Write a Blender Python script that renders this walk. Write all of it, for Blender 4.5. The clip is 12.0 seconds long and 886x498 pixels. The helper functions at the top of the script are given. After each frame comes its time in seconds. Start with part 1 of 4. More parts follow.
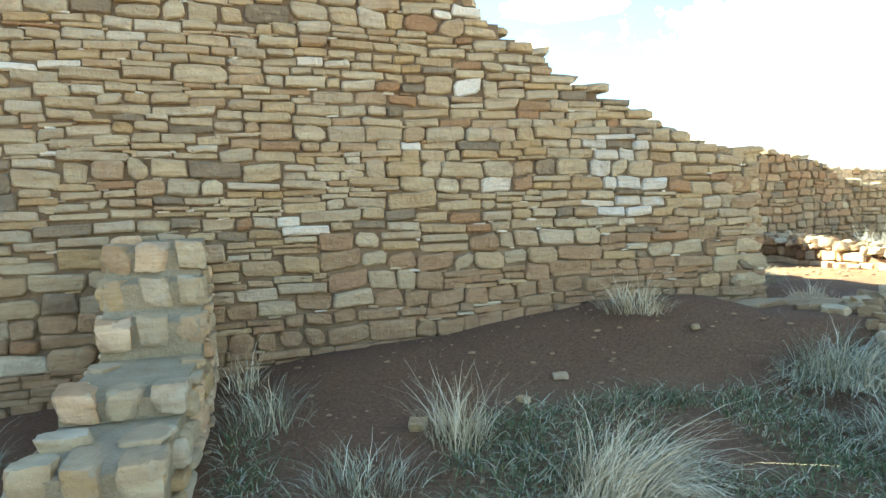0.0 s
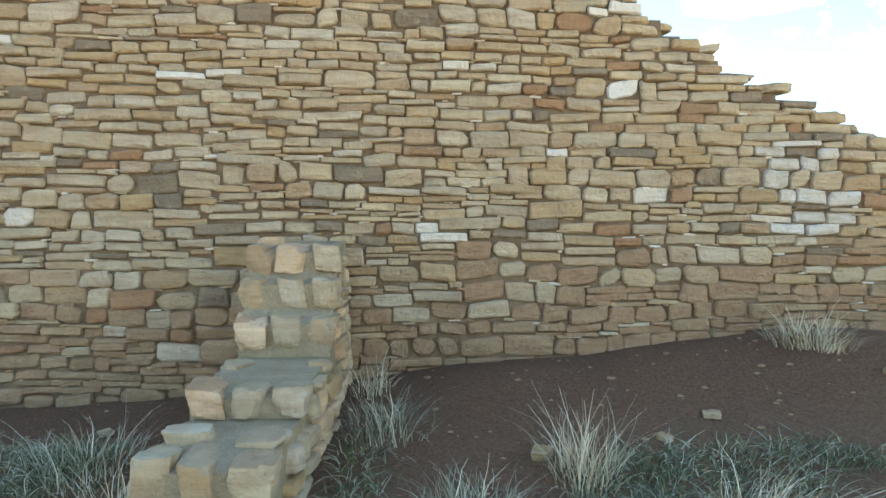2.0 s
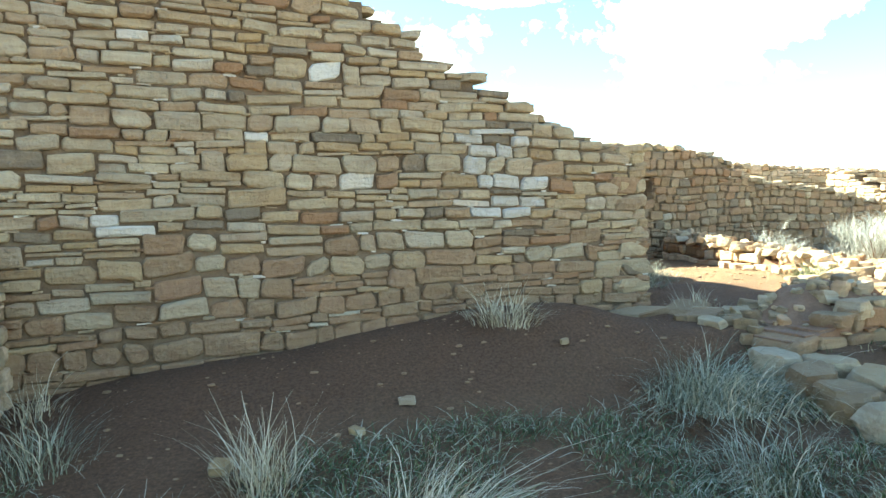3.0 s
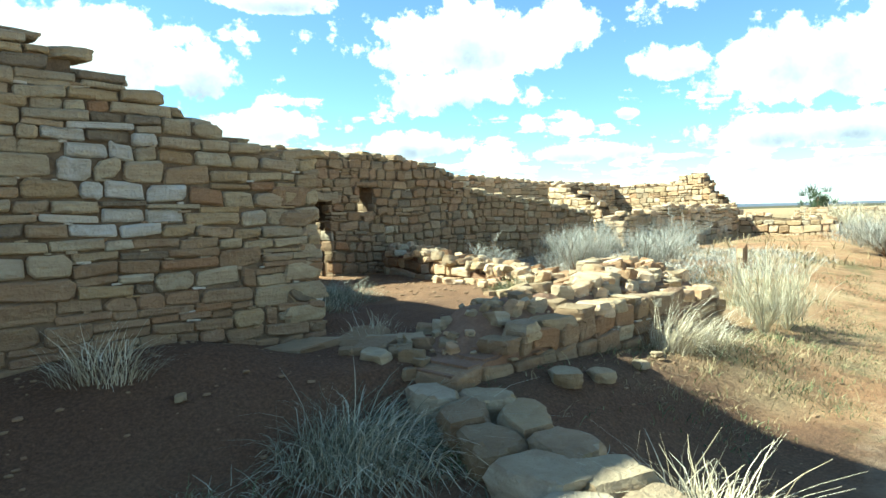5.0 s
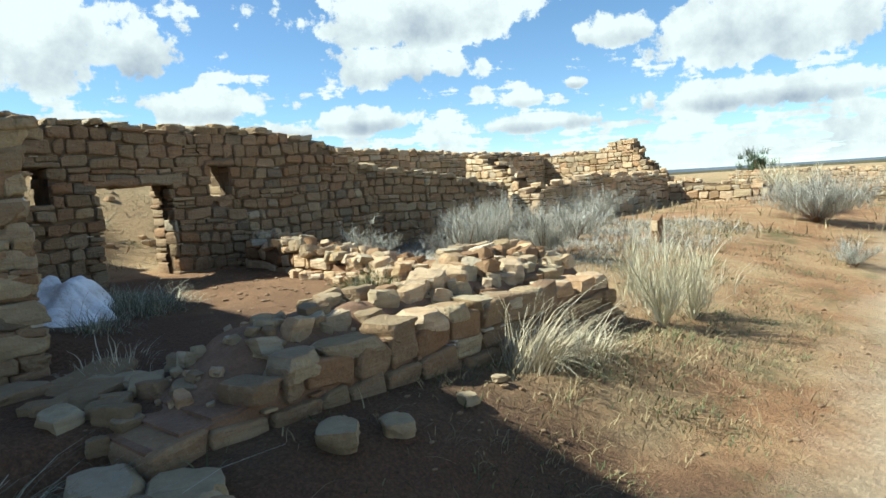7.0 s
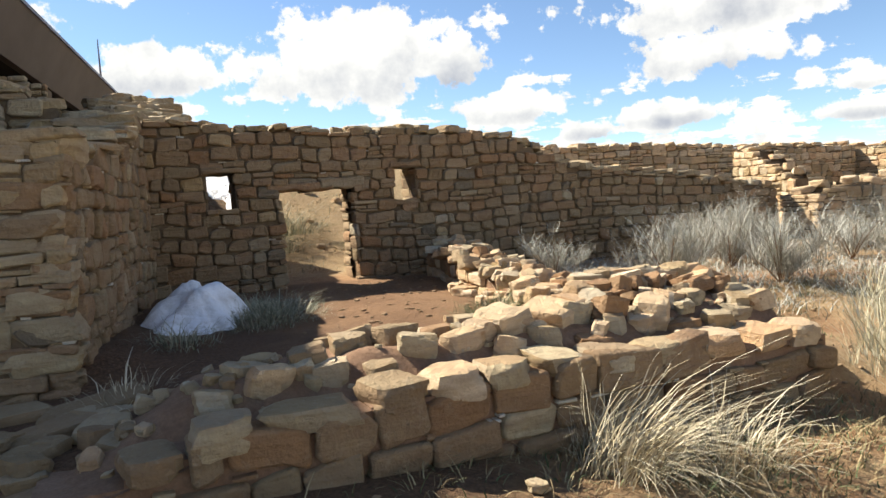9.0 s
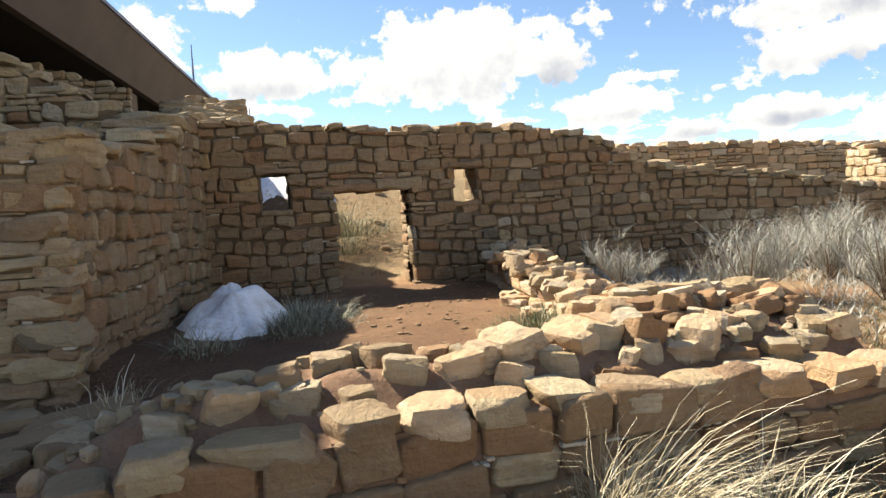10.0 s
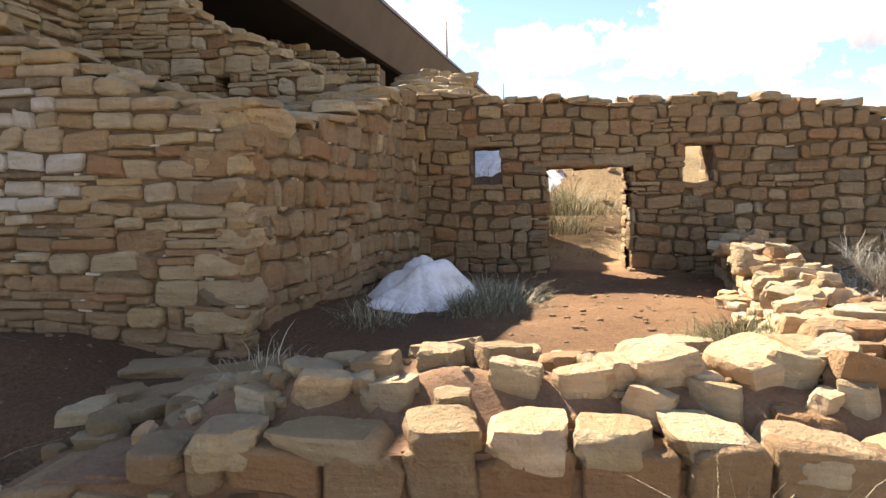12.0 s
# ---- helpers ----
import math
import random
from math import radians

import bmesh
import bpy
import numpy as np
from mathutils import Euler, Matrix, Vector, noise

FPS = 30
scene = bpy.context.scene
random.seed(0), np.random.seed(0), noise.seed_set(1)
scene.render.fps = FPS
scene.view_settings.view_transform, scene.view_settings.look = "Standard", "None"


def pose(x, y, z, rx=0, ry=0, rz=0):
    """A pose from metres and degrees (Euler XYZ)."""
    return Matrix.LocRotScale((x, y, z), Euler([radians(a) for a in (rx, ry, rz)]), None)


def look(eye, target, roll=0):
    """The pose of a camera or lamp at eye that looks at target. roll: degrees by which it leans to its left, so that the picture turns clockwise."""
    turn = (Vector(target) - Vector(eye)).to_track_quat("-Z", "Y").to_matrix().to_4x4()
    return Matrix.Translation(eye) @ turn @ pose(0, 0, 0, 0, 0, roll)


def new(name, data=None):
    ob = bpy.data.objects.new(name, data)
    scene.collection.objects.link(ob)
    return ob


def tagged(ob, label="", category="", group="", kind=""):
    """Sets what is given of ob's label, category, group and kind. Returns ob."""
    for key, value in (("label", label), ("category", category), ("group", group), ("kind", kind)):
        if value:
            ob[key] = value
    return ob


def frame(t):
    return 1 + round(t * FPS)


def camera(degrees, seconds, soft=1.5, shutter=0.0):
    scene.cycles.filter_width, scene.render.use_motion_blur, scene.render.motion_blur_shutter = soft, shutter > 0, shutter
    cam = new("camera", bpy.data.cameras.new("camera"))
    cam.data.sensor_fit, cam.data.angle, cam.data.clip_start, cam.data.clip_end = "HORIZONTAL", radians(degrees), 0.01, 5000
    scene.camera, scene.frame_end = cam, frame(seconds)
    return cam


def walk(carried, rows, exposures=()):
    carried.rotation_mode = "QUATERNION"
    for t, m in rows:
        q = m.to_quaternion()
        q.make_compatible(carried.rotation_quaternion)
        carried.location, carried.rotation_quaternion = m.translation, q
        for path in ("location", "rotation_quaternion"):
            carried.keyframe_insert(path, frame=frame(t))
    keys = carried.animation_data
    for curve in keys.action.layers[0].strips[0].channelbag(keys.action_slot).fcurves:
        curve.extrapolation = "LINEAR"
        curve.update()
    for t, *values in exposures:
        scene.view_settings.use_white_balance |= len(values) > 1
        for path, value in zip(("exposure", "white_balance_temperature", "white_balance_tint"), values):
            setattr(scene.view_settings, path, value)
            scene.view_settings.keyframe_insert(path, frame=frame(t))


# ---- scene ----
cam = camera(67.7, 12.0)
PATH = [
    (0, (0.024, 0.036, 1.455), (0.606, 1.948, 1.393), -2.2),
    (0.5, (0.026, 0.112, 1.459), (0.312, 2.091, 1.423), -0.7),
    (1, (0.041, 0.130, 1.465), (-0.007, 2.129, 1.443), 0.8),
    (1.5, (0.129, 0.149, 1.479), (-0.052, 2.141, 1.462), 0.9),
    (2, (0.256, 0.239, 1.505), (0.358, 2.236, 1.461), 0.1),
    (2.5, (0.459, 0.303, 1.530), (1.001, 2.226, 1.431), -0.9),
    (3, (0.830, 0.353, 1.580), (1.587, 2.201, 1.464), -1.2),
    (3.5, (1.118, 0.450, 1.579), (2.111, 2.181, 1.450), -2.1),
    (3.7, (1.229, 0.526, 1.591), (2.296, 2.213, 1.464), -2.3),
    (5.3, (2.412, 0.737, 1.593), (3.805, 2.169, 1.493), -1.7),
    (5.5, (2.571, 0.766, 1.604), (4.014, 2.146, 1.501), -2.0),
    (6, (3.062, 0.826, 1.574), (4.572, 2.134, 1.470), -2.3),
    (6.5, (3.501, 0.942, 1.553), (4.942, 2.323, 1.430), -2.9),
    (6.7, (3.688, 0.965, 1.572), (5.131, 2.341, 1.413), -3.4),
    (8.3, (5.221, 1.002, 1.632), (6.238, 2.712, 1.426), -3.8),
    (8.5, (5.404, 1.020, 1.621), (6.302, 2.800, 1.454), -3.7),
    (9, (5.793, 1.201, 1.591), (6.479, 3.075, 1.455), -3.6),
    (9.5, (6.079, 1.352, 1.600), (6.660, 3.261, 1.468), -3.7),
    (10, (6.376, 1.465, 1.590), (6.779, 3.420, 1.471), -3.2),
    (10.5, (6.566, 1.570, 1.596), (6.692, 3.563, 1.496), -2.7),
    (11, (6.677, 1.730, 1.613), (6.598, 3.727, 1.550), -1.8),
    (11.5, (6.862, 1.827, 1.597), (6.572, 3.805, 1.541), -0.9),
    (12, (6.948, 1.865, 1.587), (6.583, 3.824, 1.421), -0.7),
]
EXPOSURES = [(0.0, 3.14, 6600, -10), (2.0, 3.1, 6550, -6), (3.0, 2.93, 6150, -12), (3.7, 2.5, 6000, -15), (5.3, 1.62, 5850, -14), (6.7, 1.13, 5900, -7), (8.3, 1.2, 6500, 5), (10.0, 1.42, 6900, 8), (11.0, 1.56, 6950, 8), (12.0, 1.84, 7550, 13)]
walk(cam, [(t, look(e, g, r)) for t, e, g, r in PATH], EXPOSURES)

# ---- world and sun ----
SUN_FROM = Vector((-0.735, 0.76, 1.0)).normalized()
sun = new("sun", bpy.data.lights.new("sun", "SUN"))
sun.data.energy, sun.data.angle, sun.data.color = 5.0, radians(0.6), (1.0, 0.93, 0.83)
sun.matrix_world = look(SUN_FROM * 60, (0, 0, 0))


def make_world():
    w = bpy.data.worlds.new("sky")
    scene.world = w
    w.use_nodes = True
    nt = w.node_tree
    nt.nodes.clear()
    N, L = nt.nodes.new, nt.links.new
    out, bg, bgc, mixs = N("ShaderNodeOutputWorld"), N("ShaderNodeBackground"), N("ShaderNodeBackground"), N("ShaderNodeMixShader")
    sky = N("ShaderNodeTexSky")
    sky.sky_type, sky.sun_disc = "NISHITA", False
    sky.sun_elevation, sky.sun_rotation = math.asin(SUN_FROM.z), math.atan2(SUN_FROM.x, SUN_FROM.y)
    sky.altitude, sky.dust_density, sky.ozone_density = 2000, 0.3, 3.0
    L(sky.outputs[0], bg.inputs[0])
    bg.inputs[1].default_value = 0.078
    tc, sep = N("ShaderNodeTexCoord"), N("ShaderNodeSeparateXYZ")
    L(tc.outputs["Generated"], sep.inputs[0])

    def m(op, a, b=None, c=None):
        n = N("ShaderNodeMath")
        n.operation = op
        for k, v in enumerate((a, b, c)):
            if v is None:
                continue
            if isinstance(v, (int, float)):
                n.inputs[k].default_value = v
            else:
                L(v, n.inputs[k])
        return n.outputs[0]

    def nz(vec, scale, detail, rough, off=(0, 0, 0)):
        mp = N("ShaderNodeMapping")
        mp.inputs[1].default_value = off
        L(vec, mp.inputs[0])
        t = N("ShaderNodeTexNoise")
        t.inputs["Scale"].default_value, t.inputs["Detail"].default_value, t.inputs["Roughness"].default_value = scale, detail, rough
        L(mp.outputs[0], t.inputs["Vector"])
        return t.outputs["Fac"]

    def smooth(v, lo, hi, c=0.0, d=1.0):
        r = N("ShaderNodeMapRange")
        r.interpolation_type = "SMOOTHSTEP"
        for k, q in enumerate((lo, hi, c, d)):
            r.inputs[k + 1].default_value = q
        L(v, r.inputs[0])
        return r.outputs[0]
    gen = tc.outputs["Generated"]
    az = m("MULTIPLY", m("ARCTAN2", sep.outputs[0], sep.outputs[1]), 57.2958)
    el = m("MULTIPLY", m("ARCSINE", sep.outputs[2]), 57.2958)
    # billows: puffs of three sizes that eat into the rim of each cloud
    puff = m("ADD", m("MULTIPLY", m("SUBTRACT", nz(gen, 10.0, 3, 0.5), 0.5), 3.0), m("MULTIPLY", m("SUBTRACT", nz(gen, 34.0, 9, 0.62), 0.5), 2.9))
    field, base = None, None
    for a0, e0, aw, eh in CLOUDS:
        u = m("DIVIDE", m("SUBTRACT", az, a0), aw)
        v = m("DIVIDE", m("SUBTRACT", el, e0), eh)
        low = m("MULTIPLY", m("MINIMUM", v, 0.0), 1.25)
        v2 = m("ADD", m("MAXIMUM", v, 0.0), low)
        f = m("SUBTRACT", 1.0, m("ADD", m("MULTIPLY", u, u), m("MULTIPLY", v2, v2)))
        g = m("MULTIPLY", m("MAXIMUM", m("ADD", f, 0.25), 0.0), m("SUBTRACT", 0.2, v))
        field = f if field is None else m("MAXIMUM", field, f)
        base = g if base is None else m("MAXIMUM", base, g)
    # rows of small clouds that close up towards the horizon, seen edge on
    flat = N("ShaderNodeCombineXYZ")
    inv = m("DIVIDE", 1.0, m("ADD", m("MAXIMUM", sep.outputs[2], 0.0), 0.07))
    L(m("MULTIPLY", sep.outputs[0], inv), flat.inputs[0])
    L(m("MULTIPLY", sep.outputs[1], inv), flat.inputs[1])
    rows_ = m("MULTIPLY", m("SUBTRACT", nz(flat.outputs[0], 1.7, 6, 0.55, (4.4, 1.3, 0)), 0.50), 4.5)
    rows_ = m("ADD", rows_, smooth(el, 9.0, 1.5, -0.35, 0.5))
    rows_ = m("SUBTRACT", rows_, smooth(el, 9.0, 22.0, 0.0, 0.35))
    field = m("MAXIMUM", field, rows_)
    dens = smooth(m("ADD", field, puff), -0.05, 0.3)
    shade = m("ADD", m("MULTIPLY", base, 0.75), m("MULTIPLY", m("SUBTRACT", nz(gen, 15.0, 6, 0.6, (0.0, 0.0, 0.03)), 0.5), 1.7))
    ramp = N("ShaderNodeValToRGB")
    ramp.color_ramp.elements[0].position, ramp.color_ramp.elements[1].position = 0.05, 0.85
    ramp.color_ramp.elements[0].color = (1.0, 1.0, 1.0, 1)
    ramp.color_ramp.elements[1].color = (0.42, 0.46, 0.56, 1)
    L(shade, ramp.inputs[0])
    L(ramp.outputs[0], bgc.inputs[0])
    bgc.inputs[1].default_value = 0.45
    L(m("MULTIPLY", dens, smooth(el, -1.0, 1.5)), mixs.inputs[0])
    L(bg.outputs[0], mixs.inputs[1])
    L(bgc.outputs[0], mixs.inputs[2])
    L(mixs.outputs[0], out.inputs[0])


# cumulus: azimuth and elevation of the middle, half width and half height, degrees
CLOUDS = [
    (45, 14.5, 11.5, 3.2), (43.3, 10.0, 6.2, 1.9), (60.5, 11.7, 4.2, 1.6), (74, 11.0, 11.5, 4.2), (88, 12, 9, 4),
    (13, 12.0, 9.5, 4.4), (-3, 11.6, 5.5, 2.6), (22, 11.8, 3.0, 3.0), (26.5, 7.6, 4.6, 1.7), (39.5, 6.0, 5.6, 1.3),
    (53, 7.0, 2.0, 0.9), (57.3, 8.0, 1.1, 0.6), (28.3, 17.6, 5.0, 1.2), (72, 5.8, 11, 1.5), (54.5, 5.0, 6, 1.0),
    (33, 5.4, 2.6, 1.1), (-16, 13, 8, 4), (5, 24, 10, 3.5), (50, 27, 13, 4), (-40, 20, 14, 6), (110, 18, 15, 6), (170, 22, 22, 7), (-110, 18, 22, 7),
]
make_world()


# ---- materials ----
def mat(name, rough=0.9, metal=0.0):
    m = bpy.data.materials.new(name)
    m.use_nodes = True
    b = m.node_tree.nodes["Principled BSDF"]
    b.inputs["Roughness"].default_value, b.inputs["Metallic"].default_value = rough, metal
    b.inputs["Specular IOR Level"].default_value = 0.25
    return m, m.node_tree, b


def tex_noise(nt, scale, detail=4, rough=0.6, vec=None):
    t = nt.nodes.new("ShaderNodeTexNoise")
    t.inputs["Scale"].default_value, t.inputs["Detail"].default_value, t.inputs["Roughness"].default_value = scale, detail, rough
    if vec is not None:
        nt.links.new(vec, t.inputs["Vector"])
    return t.outputs["Fac"]


def ramp_of(nt, fac, stops, constant=False):
    r = nt.nodes.new("ShaderNodeValToRGB")
    e = r.color_ramp.elements
    while len(e) < len(stops):
        e.new(0.5)
    for k, (p, c) in enumerate(stops):
        e[k].position, e[k].color = p, (*c, 1)
    if constant:
        r.color_ramp.interpolation = "CONSTANT"
    nt.links.new(fac, r.inputs[0])
    return r.outputs[0]


def mix_col(nt, fac, a, b, mode="MIX"):
    n = nt.nodes.new("ShaderNodeMix")
    n.data_type, n.blend_type = "RGBA", mode
    for sock, v in ((n.inputs[0], fac), (n.inputs[6], a), (n.inputs[7], b)):
        if isinstance(v, (int, float)):
            sock.default_value = v
        elif isinstance(v, tuple):
            sock.default_value = (*v, 1)
        else:
            nt.links.new(v, sock)
    return n.outputs[2]


def math_of(nt, op, a, b=0.0):
    n = nt.nodes.new("ShaderNodeMath")
    n.operation = op
    for k, v in enumerate((a, b)):
        if isinstance(v, (int, float)):
            n.inputs[k].default_value = v
        else:
            nt.links.new(v, n.inputs[k])
    return n.outputs[0]


def range_of(nt, v, a, b, c=0.0, d=1.0):
    n = nt.nodes.new("ShaderNodeMapRange")
    nt.links.new(v, n.inputs[0])
    for k, x in enumerate((a, b, c, d)):
        n.inputs[k + 1].default_value = x
    return n.outputs[0]


def bump_of(nt, bsdf, height, strength=0.5, dist=0.02):
    n = nt.nodes.new("ShaderNodeBump")
    n.inputs["Strength"].default_value, n.inputs["Distance"].default_value = strength, dist
    nt.links.new(height, n.inputs["Height"])
    nt.links.new(n.outputs[0], bsdf.inputs["Normal"])


def position(nt):
    return nt.nodes.new("ShaderNodeNewGeometry").outputs["Position"]


def piece_random(nt):
    a = nt.nodes.new("ShaderNodeObjectInfo").outputs["Random"]
    b = nt.nodes.new("ShaderNodeNewGeometry").outputs["Random Per Island"]
    return math_of(nt, "FRACT", math_of(nt, "ADD", a, b))


def sandstone(name, stops, grain=0.15, stain=(0.20, 0.115, 0.06), stain_amount=0.35, bump=0.75):
    """Weathered sandstone: one tone a stone, bedding streaks, grain, stains and pale scuffs."""
    m, nt, b = mat(name, 0.92)
    p = position(nt)
    tone = ramp_of(nt, piece_random(nt), stops)
    mp = nt.nodes.new("ShaderNodeMapping")
    mp.inputs["Scale"].default_value = (3.0, 3.0, 26.0)
    nt.links.new(p, mp.inputs[0])
    bed = tex_noise(nt, 1.0, 4, 0.6, mp.outputs[0])
    col = mix_col(nt, range_of(nt, bed, 0.3, 0.75, 0.0, 0.5), tone, stain)
    blot = tex_noise(nt, 7.0, 5, 0.65, p)
    col = mix_col(nt, range_of(nt, blot, 0.48, 0.75, 0.0, stain_amount), col, stain)
    pale = tex_noise(nt, 16.0, 4, 0.7, p)
    col = mix_col(nt, range_of(nt, pale, 0.56, 0.8, 0.0, 0.35), col, (0.56, 0.48, 0.35))
    fine = tex_noise(nt, 120.0, 3, 0.7, p)
    col = mix_col(nt, grain, col, ramp_of(nt, fine, [(0.3, (0.35, 0.35, 0.35)), (0.7, (1, 1, 1))]), "MULTIPLY")
    nt.links.new(col, b.inputs["Base Color"])
    h = math_of(nt, "ADD", math_of(nt, "MULTIPLY", tex_noise(nt, 24.0, 6, 0.65, p), 1.0), math_of(nt, "MULTIPLY", bed, 0.5))
    bump_of(nt, b, h, bump, 0.05)
    return m


TAN = [(0.0, (0.36, 0.26, 0.14)), (0.12, (0.47, 0.38, 0.235)), (0.26, (0.40, 0.335, 0.225)), (0.4, (0.53, 0.44, 0.285)),
       (0.52, (0.43, 0.305, 0.15)), (0.66, (0.48, 0.395, 0.26)), (0.8, (0.38, 0.265, 0.15)), (0.9, (0.49, 0.415, 0.29)), (1.0, (0.55, 0.485, 0.355))]
stone_tan = sandstone("sandstone", TAN)
stone_red = sandstone("sandstone_red", [(0.0, (0.295, 0.172, 0.090)), (0.5, (0.344, 0.205, 0.107)), (1.0, (0.312, 0.213, 0.123))])
# Muddy wall feet; on room and low-wall faces it also carries their shade.
stone_mud_shade = sandstone("sandstone_mud_shade", [(0.0, (0.295, 0.205, 0.115)), (0.5, (0.344, 0.246, 0.143)), (1.0, (0.353, 0.230, 0.131))], stain=(0.197, 0.107, 0.061), stain_amount=0.6)
stone_pale = sandstone("sandstone_white", [(0.0, (0.60, 0.54, 0.44)), (1.0, (0.70, 0.66, 0.57))], stain=(0.45, 0.36, 0.25), stain_amount=0.3)
stone_dark = sandstone("sandstone_lichen", [(0.0, (0.22, 0.17, 0.11)), (1.0, (0.29, 0.22, 0.14))], stain=(0.10, 0.08, 0.06))
stone_lime = sandstone("sandstone_limed", [(0.0, (0.36, 0.30, 0.21)), (1.0, (0.50, 0.44, 0.34))], stain=(0.62, 0.61, 0.58), stain_amount=0.8)
# On the low wall, brown carries shade and gold carries sun for one stone.
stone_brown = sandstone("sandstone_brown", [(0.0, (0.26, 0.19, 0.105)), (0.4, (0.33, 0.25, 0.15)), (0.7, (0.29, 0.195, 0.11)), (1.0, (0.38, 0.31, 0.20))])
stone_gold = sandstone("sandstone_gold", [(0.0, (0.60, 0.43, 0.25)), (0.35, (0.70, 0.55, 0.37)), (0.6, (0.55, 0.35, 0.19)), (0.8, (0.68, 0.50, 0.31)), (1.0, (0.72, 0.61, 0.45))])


def rough_earth(name, a, b_, c, scale=3.0, bump=0.6):
    m, nt, b = mat(name, 0.97)
    p = position(nt)
    col = ramp_of(nt, tex_noise(nt, scale, 8, 0.65, p), [(0.3, a), (0.52, b_), (0.72, c)])
    fine = tex_noise(nt, 70.0, 4, 0.7, p)
    col = mix_col(nt, 0.5, col, ramp_of(nt, fine, [(0.3, (0.4, 0.4, 0.4)), (0.7, (1.0, 1.0, 1.0))]), "MULTIPLY")
    nt.links.new(col, b.inputs["Base Color"])
    bump_of(nt, b, tex_noise(nt, 30.0, 6, 0.7, p), bump, 0.03)
    return m


mortar = rough_earth("mud_mortar", (0.14, 0.095, 0.055), (0.20, 0.14, 0.085), (0.27, 0.20, 0.125), 6.0)
cement = rough_earth("grey_cement_mortar", (0.30, 0.24, 0.15), (0.37, 0.30, 0.195), (0.43, 0.36, 0.245), 5.0, 1.0)
rubble_mud = rough_earth("red_mud_fill", (0.22, 0.125, 0.075), (0.28, 0.17, 0.105), (0.33, 0.22, 0.15), 6.0)


def ground_material():
    m, nt, b = mat("desert_soil", 0.98)
    p = position(nt)
    sep = nt.nodes.new("ShaderNodeSeparateXYZ")
    nt.links.new(p, sep.inputs[0])
    soil = ramp_of(nt, tex_noise(nt, 1.1, 9, 0.68, p), [(0.28, (0.23, 0.125, 0.062)), (0.5, (0.36, 0.205, 0.105)), (0.72, (0.47, 0.29, 0.155))])
    fine = tex_noise(nt, 45.0, 6, 0.75, p)
    soil = mix_col(nt, 0.6, soil, ramp_of(nt, fine, [(0.3, (0.4, 0.38, 0.36)), (0.68, (1.1, 1.08, 1.05))]), "MULTIPLY")
    straw = ramp_of(nt, tex_noise(nt, 22.0, 5, 0.75, p), [(0.3, (0.22, 0.16, 0.085)), (0.7, (0.50, 0.38, 0.21))])
    g = tex_noise(nt, 0.55, 6, 0.72, p)
    open_ = math_of(nt, "MAXIMUM", range_of(nt, sep.outputs[1], 4.6, 4.2), range_of(nt, sep.outputs[0], 8.9, 9.6))
    open_ = math_of(nt, "MAXIMUM", open_, range_of(nt, sep.outputs[1], 9.6, 10.4))
    col = mix_col(nt, math_of(nt, "MULTIPLY", open_, range_of(nt, g, 0.42, 0.6, 0.0, 0.65)), soil, straw)
    col = mix_col(nt, range_of(nt, sep.outputs[1], 9.9, 10.7, 0.0, 0.6), col, straw)
    green = ramp_of(nt, tex_noise(nt, 30.0, 4, 0.7, p), [(0.3, (0.045, 0.06, 0.025)), (0.7, (0.13, 0.15, 0.06))])
    g2 = tex_noise(nt, 0.8, 7, 0.75, math_vec(nt, p, (7.0, 3.0, 1.0)))
    col = mix_col(nt, math_of(nt, "MULTIPLY", open_, range_of(nt, g2, 0.52, 0.64, 0.0, 0.6)), col, green)
    # dark loam left damp by winter snow, the yard's shade painted in with it
    wet_shade = math_of(nt, "SUBTRACT", 7.9, math_of(nt, "ADD", sep.outputs[0], math_of(nt, "MULTIPLY", tex_noise(nt, 0.9, 6, 0.7, p), 2.6)))
    wet_shade = math_of(nt, "ADD", wet_shade, range_of(nt, sep.outputs[1], 4.3, 3.7, 0.0, 0.9))
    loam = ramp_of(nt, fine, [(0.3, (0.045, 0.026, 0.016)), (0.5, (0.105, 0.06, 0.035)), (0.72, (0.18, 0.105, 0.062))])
    col = mix_col(nt, range_of(nt, wet_shade, -0.4, 0.5, 0.0, 0.85), col, loam)
    # trampled darker floor of the second room
    floor_ = math_of(nt, "MULTIPLY", range_of(nt, sep.outputs[1], 4.1, 4.6), range_of(nt, sep.outputs[1], 9.8, 9.3))
    floor_ = math_of(nt, "MULTIPLY", floor_, range_of(nt, sep.outputs[0], 9.0, 8.4, 0.0, 0.5))
    col = mix_col(nt, floor_, col, loam)
    # trodden gravel path: south of a line that drifts north as it goes east
    edge = math_of(nt, "SUBTRACT", math_of(nt, "ADD", math_of(nt, "MULTIPLY", sep.outputs[0], 0.16), 0.6), sep.outputs[1])
    wob = math_of(nt, "MULTIPLY", math_of(nt, "SUBTRACT", tex_noise(nt, 1.6, 5, 0.7, p), 0.5), 1.3)
    east = range_of(nt, sep.outputs[0], 5.0, 7.0)
    mask = math_of(nt, "MULTIPLY", range_of(nt, math_of(nt, "ADD", edge, wob), -0.35, 0.75), east)
    path = ramp_of(nt, tex_noise(nt, 50.0, 6, 0.75, p), [(0.3, (0.42, 0.33, 0.22)), (0.7, (0.60, 0.50, 0.36))])
    col = mix_col(nt, mask, col, path)
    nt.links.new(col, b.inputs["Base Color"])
    h = math_of(nt, "ADD", tex_noise(nt, 9.0, 8, 0.72, p), math_of(nt, "MULTIPLY", fine, 0.35))
    bump_of(nt, b, h, 0.8, 0.06)
    return m


